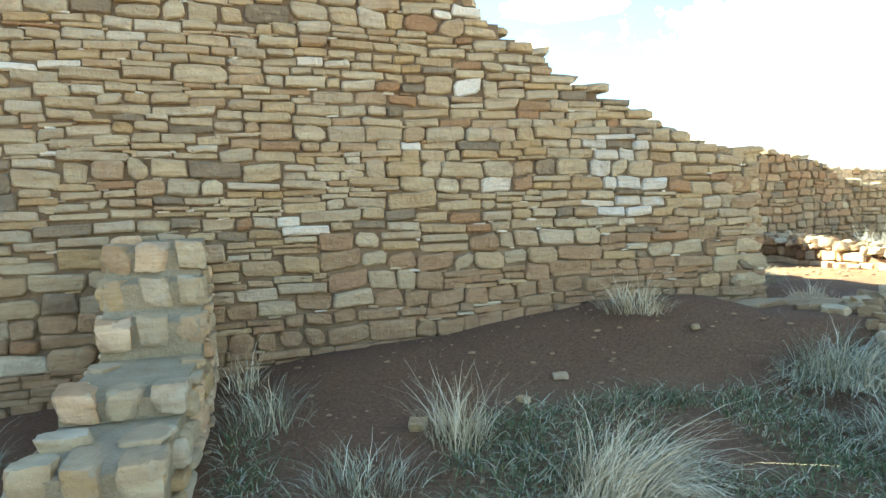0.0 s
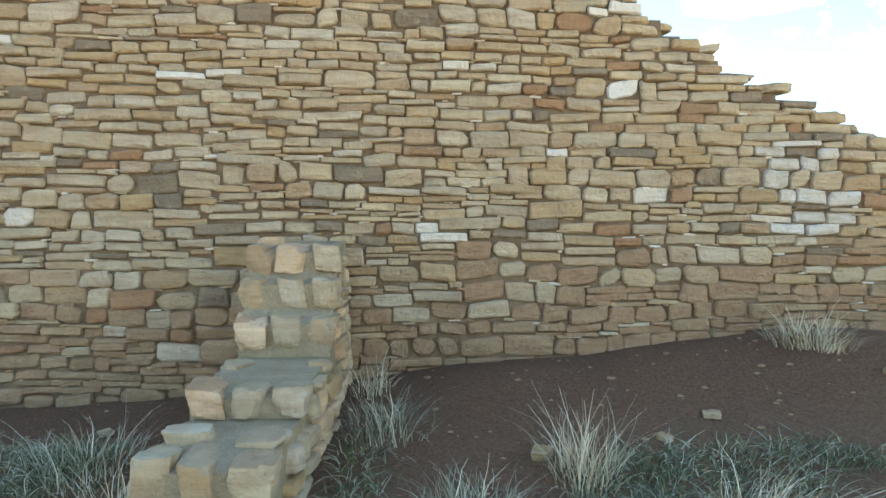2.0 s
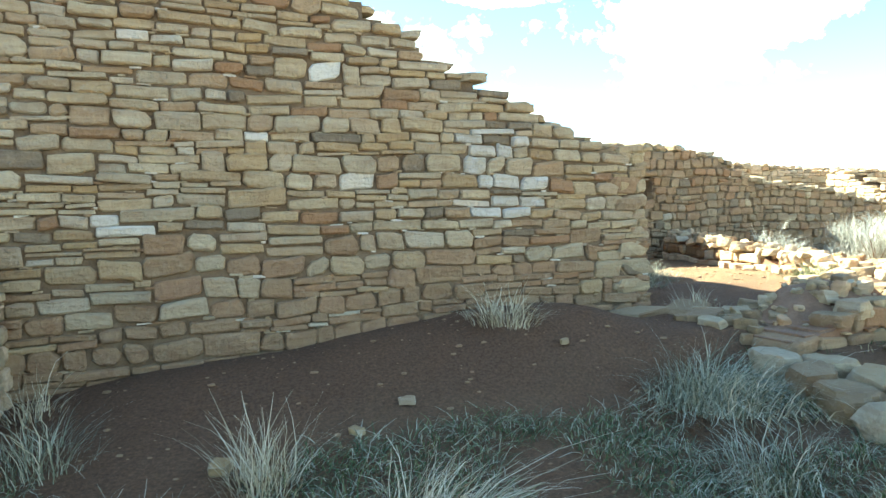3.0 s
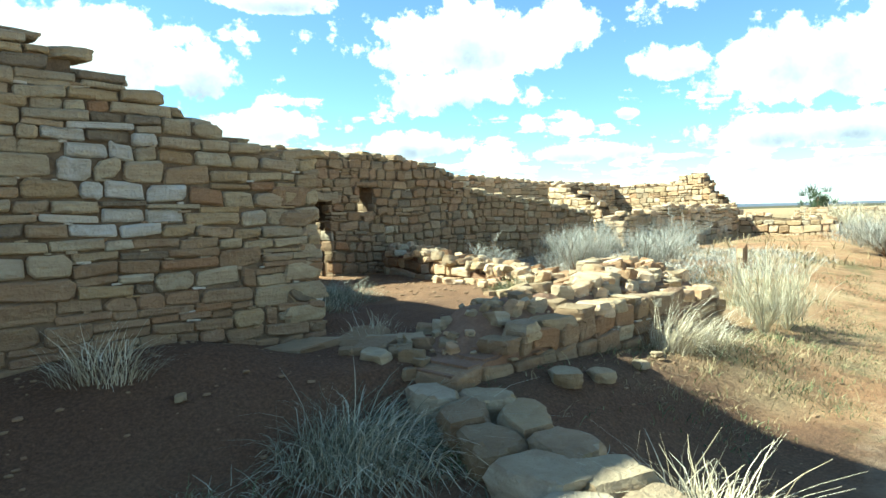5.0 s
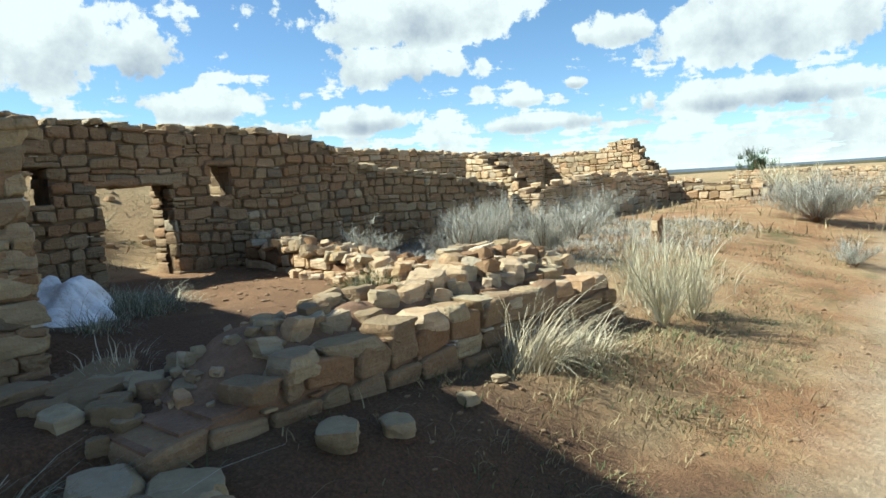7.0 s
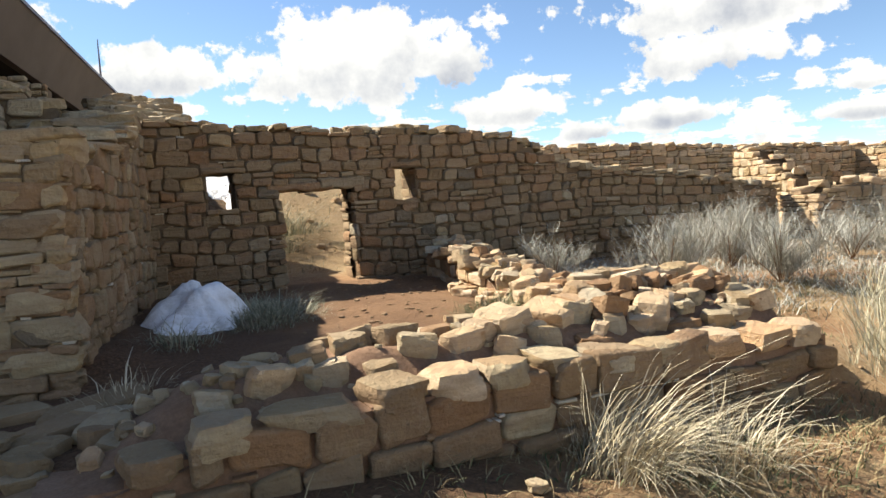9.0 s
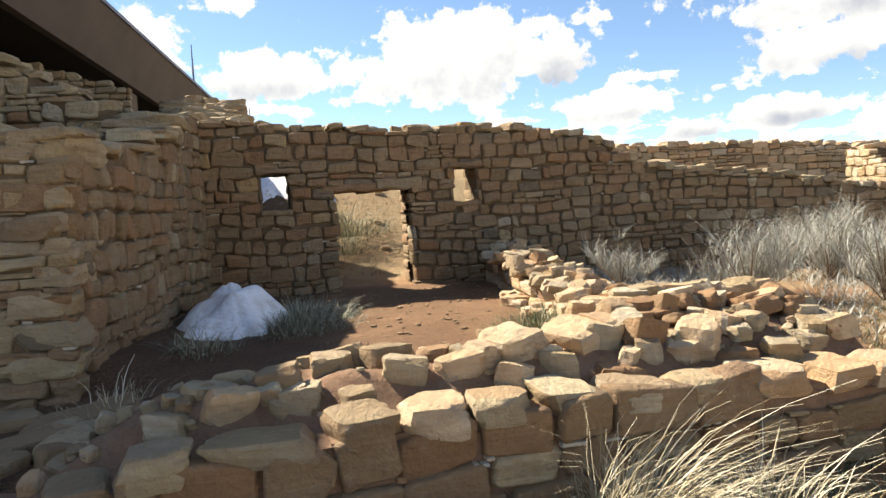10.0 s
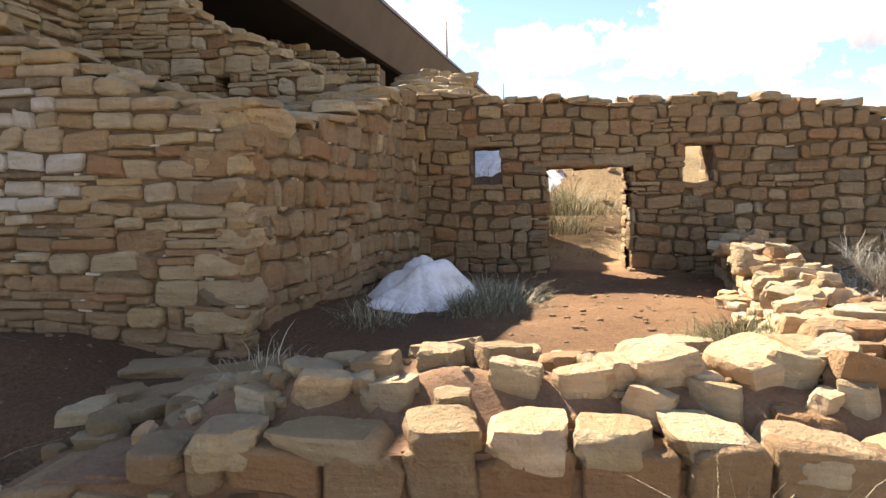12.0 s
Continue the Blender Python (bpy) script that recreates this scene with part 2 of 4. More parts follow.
def math_vec(nt, v, off):
    n = nt.nodes.new("ShaderNodeVectorMath")
    n.operation = "ADD"
    n.inputs[1].default_value = off
    nt.links.new(v, n.inputs[0])
    return n.outputs[0]


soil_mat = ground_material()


def plant(name, stops, trans=0.15):
    m, nt, b = mat(name, 0.75)
    r = nt.nodes.new("ShaderNodeNewGeometry").outputs["Random Per Island"]
    nt.links.new(ramp_of(nt, r, stops), b.inputs["Base Color"])
    return m


straw_mat = plant("dry_straw", [(0.0, (0.24, 0.19, 0.115)), (0.5, (0.48, 0.41, 0.27)), (1.0, (0.68, 0.61, 0.46))])
grey_mat = plant("grey_dry_grass", [(0.0, (0.12, 0.125, 0.08)), (0.5, (0.27, 0.265, 0.18)), (1.0, (0.54, 0.51, 0.39))])
green_mat = plant("green_grass", [(0.0, (0.04, 0.065, 0.025)), (0.5, (0.095, 0.13, 0.055)), (1.0, (0.22, 0.23, 0.11))])
brush_mat = plant("grey_brush", [(0.0, (0.19, 0.18, 0.15)), (0.5, (0.34, 0.33, 0.28)), (1.0, (0.52, 0.51, 0.45))])
pale_mat = plant("pale_rabbitbrush", [(0.0, (0.30, 0.26, 0.16)), (0.5, (0.48, 0.43, 0.29)), (1.0, (0.64, 0.60, 0.46))])
turf_mat = plant("short_dry_turf", [(0.0, (0.12, 0.085, 0.045)), (0.5, (0.24, 0.18, 0.095)), (1.0, (0.38, 0.31, 0.17))])
juniper_mat = plant("juniper_green", [(0.0, (0.03, 0.05, 0.025)), (1.0, (0.10, 0.13, 0.07))])

snow_m, _nt, _b = mat("old_snow", 0.6)
_c = ramp_of(_nt, tex_noise(_nt, 6.0, 6, 0.7, position(_nt)), [(0.3, (0.62, 0.60, 0.58)), (0.55, (0.86, 0.87, 0.9))])
_nt.links.new(_c, _b.inputs["Base Color"])
bump_of(_nt, _b, tex_noise(_nt, 14.0, 5, 0.6, position(_nt)), 0.5, 0.04)
_b.inputs["Subsurface Weight"].default_value = 0.0
roof_m, _nt, _b = mat("brown_painted_fascia", 0.6)
_c = ramp_of(_nt, tex_noise(_nt, 1.2, 6, 0.6, position(_nt)), [(0.3, (0.055, 0.042, 0.035)), (0.7, (0.085, 0.066, 0.056))])
_nt.links.new(_c, _b.inputs["Base Color"])
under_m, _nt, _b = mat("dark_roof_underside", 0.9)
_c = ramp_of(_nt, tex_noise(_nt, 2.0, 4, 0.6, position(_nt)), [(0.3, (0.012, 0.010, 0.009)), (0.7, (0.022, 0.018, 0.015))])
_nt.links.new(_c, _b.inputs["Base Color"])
trim_m, _nt, _b = mat("grey_metal_trim", 0.45, 0.6)
_b.inputs["Base Color"].default_value = (0.16, 0.15, 0.17, 1)
wood_m, _nt, _b = mat("weathered_wood", 0.85)
_mp = _nt.nodes.new("ShaderNodeMapping")
_mp.inputs["Scale"].default_value = (30, 30, 3)
_nt.links.new(position(_nt), _mp.inputs[0])
_c = ramp_of(_nt, tex_noise(_nt, 1.0, 5, 0.6, _mp.outputs[0]), [(0.3, (0.13, 0.07, 0.035)), (0.7, (0.27, 0.16, 0.085))])
_nt.links.new(_c, _b.inputs["Base Color"])
# The blue of distance haze is painted into the mesas' colour.
hill_m = rough_earth("hazy_far_mesa", (0.10, 0.13, 0.17), (0.12, 0.15, 0.20), (0.14, 0.17, 0.22), 0.004, 0.0)
scrub_m = rough_earth("far_scrub_woods", (0.06, 0.06, 0.04), (0.09, 0.085, 0.055), (0.13, 0.11, 0.07), 0.05, 0.0)


# ---- ground ----
def ss(a, b, v):
    v = min(1.0, max(0.0, (v - a) / (b - a)))
    return v * v * (3 - 2 * v)


def ramp1(v, *kn):
    return float(np.interp(v, kn[0::2], kn[1::2]))


K0, K1 = Vector((4.98, 3.82)), Vector((4.3, 2.05))


def gz(x, y):
    """Height of the ground, metres."""
    # open yard south of the walls, rising to their feet
    foot = ramp1(x, -6, 0.0, -3.4, 0.11, -0.7, 0.28, 0.6, 0.47, 1.7, 0.55, 3.2, 0.74, 5.2, 0.78)
    bank = ramp1(x, 0, 0.0, 3.2, 0.08, 4.4, 0.12, 5.4, 0.12)
    yard = ramp1(y, -2, -0.06, 1.5, -0.08, 3.0, 0.02, 4.0, 0.25)
    z = yard + (foot - 0.25) * ss(3.9, 5.35, y) + bank * ss(3.95, 4.5, y) * (1 - ss(4.9, 5.4, y)) * ss(2.6, 4.2, x)
    # bank at the foot of the low rubble wall
    strip = ramp1(x, 4.9, 0.5, 6.2, 0.45, 7.0, 0.42, 7.5, 0.38, 8.4, 0.31, 9.3, 0.27, 10, 0.22)
    z += (strip - z) * ss(2.5, 3.75, y) * (1 - ss(4.15, 4.5, y)) * ss(4.6, 5.3, x) * (1 - ss(9.4, 10.2, x))
    # earth heaped along the kerb
    q = min(1.0, max(0.0, ((x - K0.x) * (K1.x - K0.x) + (y - K0.y) * (K1.y - K0.y)) / (K1 - K0).length_squared))
    off = math.hypot(x - K0.x - q * (K1.x - K0.x), y - K0.y - q * (K1.y - K0.y))
    z += max(0.0, 0.33 - 0.06 * q - z) * (1 - ss(0.3, 1.05, off))
    # earth terrace at the corner, between the main wall and the low wall
    z += (0.62 - z) * ss(3.85, 4.6, x) * ss(3.95, 4.3, y) * (1 - ss(5.6, 6.0, x)) * (1 - ss(5.5, 5.7, y))
    # floor of the second room, held up by the rubble wall
    room = ss(5.0, 5.6, x) * ss(4.15, 4.5, y)
    z += (0.68 - z) * room * (1 - ss(9.0, 10.5, x))
    # eastern slope
    east = -0.15 + 0.17 * min(4.2, max(0.0, y - 2)) + 0.012 * min(18.0, max(0.0, x - 9))
    z += (east - z) * ss(8.8, 10.6, x)
    # mound north of the back wall
    mound = 0.75 + 1.75 * ss(10.3, 15.5, y) - 0.4 * ss(17, 40, y)
    mound *= 1 - 0.45 * ss(10, 17, x)
    z += (mound - z) * ss(9.7, 10.5, y) * (1 - ss(30, 60, x))
    r = math.hypot(x - 4, y - 4)
    z += 0.035 * noise.noise((x * 0.9, y * 0.9, 3.1)) + 0.015 * noise.noise((x * 3.1, y * 3.1, 7.7))
    far = ss(45, 110, r)
    return z * (1 - far) + far * (0.9 + 0.8 * noise.noise((x * 0.01, y * 0.01, 0)))


def axis(lo, hi, step, reach):
    a = list(np.arange(lo, hi + 1e-6, step))
    s, v, left, right = step, hi, [], []
    while v < reach:
        s *= 1.22
        v += s
        right.append(v)
    s, v = step, lo
    while v > -reach:
        s *= 1.22
        v -= s
        left.append(v)
    return left[::-1] + a + right


def link_mesh(name, verts, faces, mats, parent=None, smooth=False, index=None):
    me = bpy.data.meshes.new(name)
    me.from_pydata(verts, [], faces)
    for mm in (mats if isinstance(mats, (list, tuple)) else [mats]):
        me.materials.append(mm)
    if index is not None:
        me.polygons.foreach_set("material_index", index)
    if smooth:
        me.polygons.foreach_set("use_smooth", [True] * len(me.polygons) if smooth is True else smooth)
    me.update()
    ob = new(name, me)
    if parent is not None:
        ob.parent = parent
    return ob


def part(name, bm, material, parent, label=""):
    me = bpy.data.meshes.new(name)
    bm.to_mesh(me)
    bm.free()
    me.materials.append(material)
    ob = new(name, me)
    ob.parent = parent
    return tagged(ob, label)


gx, gy = axis(-7, 15, 0.14, 2500), axis(-2.5, 14, 0.14, 2500)
gv = [(x, y, gz(x, y)) for y in gy for x in gx]
gw = len(gx)
gf = [(j * gw + i, j * gw + i + 1, (j + 1) * gw + i + 1, (j + 1) * gw + i) for j in range(len(gy) - 1) for i in range(gw - 1)]
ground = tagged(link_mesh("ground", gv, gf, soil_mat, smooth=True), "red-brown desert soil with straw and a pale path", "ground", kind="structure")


# ---- masonry ----
def outline(w, h, rng, cham):
    """Rounded, uneven outline of a squared stone: eight points."""
    a, b = w / 2, h / 2
    c = min(cham, 0.42 * min(w, h))
    tilt = rng.uniform(-0.13, 0.13) * h
    m, pts = 0.115 * min(w, h), []
    for sx, sz in ((-1, -1), (1, -1), (1, 1), (-1, 1)):
        k = c * rng.uniform(0.4, 1.5)
        ox, oz, q = rng.uniform(-m, m * 0.7) * sx, rng.uniform(-m, m * 0.6) * sz, rng.uniform(0.7, 1.3)
        one, two = (sx * (a - k * q), sz * b), (sx * a, sz * (b - k))
        for x, z in ((two, one) if sx * sz > 0 else (one, two)):
            pts.append((x + ox, z + oz + tilt * x / a))
    n = 0.07 * h
    lo, hi = (pts[1], pts[2]), (pts[5], pts[6])
    mid = [((p[0] + q[0]) / 2 + rng.uniform(-0.2, 0.2) * w, (p[1] + q[1]) / 2 + rng.uniform(-n, n * 1.4) * sg) for (p, q), sg in ((lo, -1), (hi, 1))]
    return pts[:2] + [mid[0]] + pts[2:6] + [mid[1]] + pts[6:]


def stone_shape(w, h, d, rng):
    o = outline(w, h, rng, rng.uniform(0.05, 0.24) * min(w, h, 0.14))
    e = min(0.2 * h, 0.018)
    ta, tb = rng.uniform(-0.06, 0.06), rng.uniform(-0.12, 0.12)
    cx, cz, bulge = rng.uniform(-0.15, 0.15) * w, rng.uniform(-0.15, 0.15) * h, rng.uniform(-0.1, 0.32) * e
    v = [(cx + (x - cx) * 0.52, ta * x + tb * z - bulge + rng.uniform(-0.15, 0.15) * e, cz + (z - cz) * 0.52) for x, z in o]
    v += [(x * (1 - 1.5 * e / w), ta * x + tb * z + rng.uniform(-0.14, 0.2) * e, z * (1 - 1.5 * e / h)) for x, z in o]
    v += [(x, e * 0.9, z) for x, z in o] + [(x * 0.97, d, z * 0.97) for x, z in o]
    n = len(o)
    f = [tuple(range(n))]
    for r in (0, n, 2 * n):
        f += [(r + k, r + n + k, r + n + (k + 1) % n, r + (k + 1) % n) for k in range(n)]
    return v, f


SHAPES = {}
_rs = random.Random(5)


def shared_stone(w, h, d, material):
    wb, hb = round(w / 0.07), round(h / 0.035)
    key = (wb, hb, _rs.randrange(3), material.name, d > 0.3)
    if key not in SHAPES:
        v, f = stone_shape(max(wb, 1) * 0.07, max(hb, 1) * 0.035, d, _rs)
        me = bpy.data.meshes.new("stone")
        me.from_pydata(v, [], f)
        me.materials.append(material)
        me.polygons.foreach_set("use_smooth", [k > 10 for k in range(len(f))])
        SHAPES[key] = me
    return SHAPES[key], (w / (max(wb, 1) * 0.07), 1.0, h / (max(hb, 1) * 0.035))


def lay_courses(length, zlo, zhi, rng, hs, ws, split=0.35):
    """Stones of a coursed wall face as (s, z, w, h): beds of uneven height, here and there split into thin layers."""
    out, z = [], zlo
    while z < zhi:
        H = rng.uniform(*hs)
        s = -rng.uniform(0, 0.3)
        while s < length:
            run = rng.uniform(0.3, 1.0)
            r = rng.random()
            layers = 1
            if H > 0.105 and r < split:
                layers = 2
            if H > 0.15 and r < split * 0.3:
                layers = 3
            cuts = [0.0, 1.0]
            if layers == 2:
                cuts = [0.0, rng.uniform(0.3, 0.7), 1.0]
            if layers == 3:
                cuts = [0.0, rng.uniform(0.25, 0.4), rng.uniform(0.55, 0.75), 1.0]
            for k in range(layers):
                lo, hi = z + cuts[k] * H, z + cuts[k + 1] * H
                t = s
                while t < s + run - 0.02:
                    w = rng.uniform(*ws) * (0.75 + 0.5 * rng.random())
                    if s + run - t - w < ws[0] * 0.6:
                        w = s + run - t
                    out.append((t + w / 2, (lo + hi) / 2, w, hi - lo))
                    t += w
            s += run
        z += H
    return out


def wall(name, p0, p1, thick, top, rng_seed, label, hs=(0.07, 0.18), ws=(0.2, 0.42), openings=(), pick=None, tone=None,
         batter=0.0, both=False, deep=0.16, split=0.35, zlo=None, limit=300, gap=0.015, sway=0.05, core_mat=None, core_in=0.05, ends=False, bed=-0.05, chips=0, slack=0.03):
    """A stone wall from p0 to p1, its face to the right of that way; top(s) is its height at s metres along. Openings are (s0, s1, z0, z1)."""
    rng = random.Random(rng_seed)
    d = Vector((p1[0] - p0[0], p1[1] - p0[1], 0))
    length = d.length
    d.normalize()
    inn = Vector((-d.y, d.x, 0))
    frame_m = Matrix(((d.x, inn.x, 0, p0[0]), (d.y, inn.y, 0, p0[1]), (0, 0, 1, 0), (0, 0, 0, 1)))

    def foot(s):
        return gz(p0[0] + d.x * s, p0[1] + d.y * s) - 0.12
    wide = [(a - q, b + q, c - q / 2, e + q / 2) for (a, b, c, e), q in ((op, 0.05 if op[1] - op[0] > 0.5 else 0.012) for op in openings)]
    cuts = sorted({0.0, length, *[o for op in wide for o in op[:2]], *[length * k / max(2, int(length / 0.16)) for k in range(1, int(length / 0.16))]})
    cv, cf = [], []

    def box(s0, s1, z0, z1, bt=0.0):
        if z1 - z0 < 0.01:
            return
        b0 = len(cv)
        for s in (s0, s1):
            for y, z in ((core_in, z0), (thick - core_in, z0), (thick - core_in, z1), (core_in, z1)):
                cv.append((s, y + batter * z, z))
        cf.extend([tuple(b0 + k for k in q) for q in ((0, 1, 2, 3), (7, 6, 5, 4), (0, 4, 5, 1), (1, 5, 6, 2), (2, 6, 7, 3), (3, 7, 4, 0))])
    for s0, s1 in zip(cuts, cuts[1:]):
        mid = (s0 + s1) / 2
        z0, z1 = min(foot(s0), foot(s1)), top(mid) + bed
        hole = [op for op in wide if op[0] - 1e-6 <= s0 and s1 <= op[1] + 1e-6]
        for op in sorted(hole, key=lambda o: o[2]):
            box(s0, s1, z0, min(op[2], z1))
            z0 = op[3]
        box(s0, s1, z0, z1)
    root = tagged(link_mesh(name, cv, cf, core_mat or mortar), label, "wall", kind="structure")
    root.matrix_world = frame_m
    zb = min(foot(s) for s in cuts) if zlo is None else zlo
    zt = max(top(s) for s in cuts)
    faces = [False, True] if both else [False]
    joined_v, joined_f, joined_i, mats_used, made = [], [], [], [], 0
    for back in faces:
        chosen = []
        for s, z, w, h in lay_courses(length, zb, zt, rng, hs, ws, split):
            z += sway * noise.noise((s * 0.7, z * 0.9, rng_seed * 1.7)) * 2 + 0.4 * sway * noise.noise((s * 2.3, z * 1.6, rng_seed))
            pieces = [(s - w / 2, s + w / 2)]
            for o0, o1, oz0, oz1 in openings:
                if oz0 - h * 0.3 < z < oz1 + h * 0.3:
                    nxt = []
                    for a, b in pieces:
                        if b <= o0 or a >= o1:
                            nxt.append((a, b))
                        else:
                            if a < o0:
                                nxt.append((a, o0 + rng.uniform(-0.01, 0.01)))
                            if b > o1:
                                nxt.append((o1 + rng.uniform(-0.01, 0.01), b))
                    pieces = nxt
            for a, b in pieces:
                a, b = max(a, -0.02), min(b, length + 0.02)
                if b - a < 0.045:
                    continue
                c = (a + b) / 2
                if z + h / 2 > top(c) + slack or z + h / 2 < foot(c) + 0.02:
                    continue
                chosen.append((c, z, b - a - gap * rng.uniform(0.4, 1.5), h - gap * rng.uniform(0.3, 1.3)))
        if chips and not back:
            cv2, cf2, ci2 = [], [], []
            for _ in range(chips):
                c, z, w, h = rng.choice(chosen)
                cw, ch = rng.uniform(0.03, 0.11), rng.uniform(0.01, 0.022)
                v, f = stone_shape(cw, ch, 0.05, rng)
                sx, sz, b0 = c + w / 2 * rng.choice((-1, 1, rng.uniform(-0.8, 0.8))), z + (h / 2 + 0.007) * rng.choice((-1, 1)), len(cv2)
                if any(o[0] - 0.05 < sx < o[1] + 0.05 and o[2] - 0.05 < sz < o[3] + 0.05 for o in openings) or sz > top(sx) - 0.08 or sz < foot(sx) + 0.2:
                    continue
                tw = rng.uniform(-0.08, 0.08)
                cv2.extend((sx + x, batter * sz + y + 0.008, sz + zz + tw * x) for x, y, zz in v)
                cf2.extend(tuple(b0 + k for k in q) for q in f)
                ci2.extend([rng.choice((0, 0, 0, 1, 2))] * len(f))
            tagged(link_mesh("chinking", cv2, cf2, [stone_tan, stone_pale, stone_red], root, False, ci2), kind="stuff")
        for c, z, w, h in chosen:
            mt = stone_tan if tone is None else tone(c, z, rng, foot(c) + 0.12)
            if mt is stone_mud_shade:
                w, h = w + gap * 0.5, h + gap * 0.5
            proud = rng.uniform(-0.02, 0.016)
            dd = deep
            edge = any(abs(c - w / 2 - o[1]) < 0.03 or abs(c + w / 2 - o[0]) < 0.03 for o in openings) or (ends and (c - w / 2 < 0.03 or c + w / 2 > length - 0.03))
            if edge:
                dd = thick * 0.5 if both else thick - 0.02
            yy = proud + batter * z
            twist = rng.uniform(-0.03, 0.03)
            if not back and made < limit and (pick is None or pick(c, z)):
                me, sc = shared_stone(w, h, dd, mt)
                ob = new("stone", me)
                ob.parent = root
                if edge and not both:
                    sc = (sc[0], dd / (max(v.co.y for v in me.vertices) or dd), sc[2])
                ob.matrix_basis = pose(c, yy, z, 0, math.degrees(twist), rng.uniform(-2.0, 2.0)) @ Matrix.Diagonal((*sc, 1))
                made += 1
                continue
            v, f = stone_shape(w, h, dd, rng)
            if mt not in mats_used:
                mats_used.append(mt)
            b0 = len(joined_v)
            if back:
                joined_v.extend((c - x, thick - yy - y, z + zz) for x, y, zz in v)
            else:
                joined_v.extend((c + x, yy + y, z + zz + twist * x) for x, y, zz in v)
            joined_f.extend(tuple(b0 + k for k in q) for q in f)
            joined_i.extend([mats_used.index(mt)] * len(f))
    if joined_v:
        tagged(link_mesh("stonework", joined_v, joined_f, mats_used, root, [k % 31 > 10 for k in range(len(joined_f))], joined_i), kind="stuff")
    return root, frame_m, length


def rock_shape(rng):
    """A broken block: a rounded box with chopped corners and a pitted skin."""
    bm = bmesh.new()
    bmesh.ops.create_cube(bm, size=1.0)
    bmesh.ops.subdivide_edges(bm, edges=bm.edges[:], cuts=5, use_grid_fill=True)
    e, off = rng.uniform(9.0, 20.0), Vector([rng.uniform(0, 50) for _ in range(3)])
    lean = [rng.uniform(-0.18, 0.18) for _ in range(3)]
    chops = []
    for _ in range(8):
        n = Vector((rng.choice((-1, 1)) * rng.uniform(0.25, 1), rng.choice((-1, 1)) * rng.uniform(0.25, 1), rng.uniform(-0.5, 0.7))).normalized()
        chops.append((n, rng.uniform(0.66, 0.9) * 0.5 * (abs(n.x) + abs(n.y) + abs(n.z))))
    for v in bm.verts:
        p = v.co * 1.0
        p *= 0.5 / (abs(p.x) ** e + abs(p.y) ** e + abs(p.z) ** e) ** (1 / e)
        for n, d in chops:
            k = p.dot(n) - d
            if k > 0:
                p -= n * k
        p.x += lean[0] * p.y + lean[1] * p.z
        p.z += lean[2] * p.x * 0.5
        p += p.normalized() * (0.07 * noise.noise(p * 2.6 + off) + 0.05 * noise.noise(p * 6.0 + off))
        v.co = p
    return bm


ROCKS = []
_rr = random.Random(11)
for _ in range(18):
    _bm = rock_shape(_rr)
    _me = bpy.data.meshes.new("stone")
    _bm.to_mesh(_me)
    _lo = Vector([min(v.co[k] for v in _bm.verts) for k in range(3)])
    _hi = Vector([max(v.co[k] for v in _bm.verts) for k in range(3)])
    for v in _me.vertices:
        v.co = Vector([(v.co[k] - _lo[k]) / (_hi[k] - _lo[k]) - 0.5 for k in range(3)])
    _bm.free()
    _me.polygons.foreach_set("use_smooth", [True] * len(_me.polygons))
    _me.set_sharp_from_angle(angle=radians(22))
    ROCKS.append(_me)
ROCK_SETS = {}


def rock(parent, material, x, y, z, w, d, h, yaw=0.0, tx=0.0, ty=0.0, kind=None, name="stone"):
    """An angular block of sandstone, w x d x h metres, its middle at x, y, z of its parent."""
    k = _rr.randrange(18) if kind is None else kind
    key = (k, material.name)
    if key not in ROCK_SETS:
        me = ROCKS[k].copy()
        me.materials.clear()
        me.materials.append(material)
        ROCK_SETS[key] = me
    ob = new(name, ROCK_SETS[key])
    if parent is not None:
        ob.parent = parent
    ob.matrix_basis = pose(x, y, z, tx, ty, yaw) @ Matrix.Diagonal((w, d, h, 1))
    return ob


def cap_stones(root, length, thick, top, seed, step=0.2, size=(0.16, 0.34), high=(0.06, 0.13), tone=None, batter=0.0, s0=0.0, rows=2, skip=0.1):
    """Loose stones along the broken top of a wall."""
    rng = random.Random(seed)
    for r in range(rows):
        s = s0 + rng.uniform(0, step)
        while s < length:
            if rng.random() > skip:
                w, h = rng.uniform(*size), rng.uniform(*high)
                y = thick * ((r + 0.5) / rows) + rng.uniform(-0.06, 0.06)
                mt = stone_tan if tone is None else tone(s, 9, rng, 0)
                rock(root, mt, s, y + batter * 3, top(s) + h * 0.3 - 0.02, w, rng.uniform(*size), h, rng.uniform(-25, 25), rng.uniform(-8, 8), rng.uniform(-8, 8))
            s += step * rng.uniform(0.7, 1.5)


def knots(*kn):
    return lambda s: float(np.interp(s, kn[0::2], kn[1::2]))


# main wall: face along y = 5.5, from x = -7 to its corner at x = 5.15
MX = -7.0
WHITE = [(-1.22, 2.12), (0.42, 0.86), (0.49, 1.53), (-1.9, 1.05), (-3.74, 2.13), (-2.75, 1.67), (1.46, 2.15), (1.9, 3.36), (2.05, 2.68), (2.2, 1.87), (3.1, 1.65), (-1.55, 2.75), (-2.9, 3.0)]


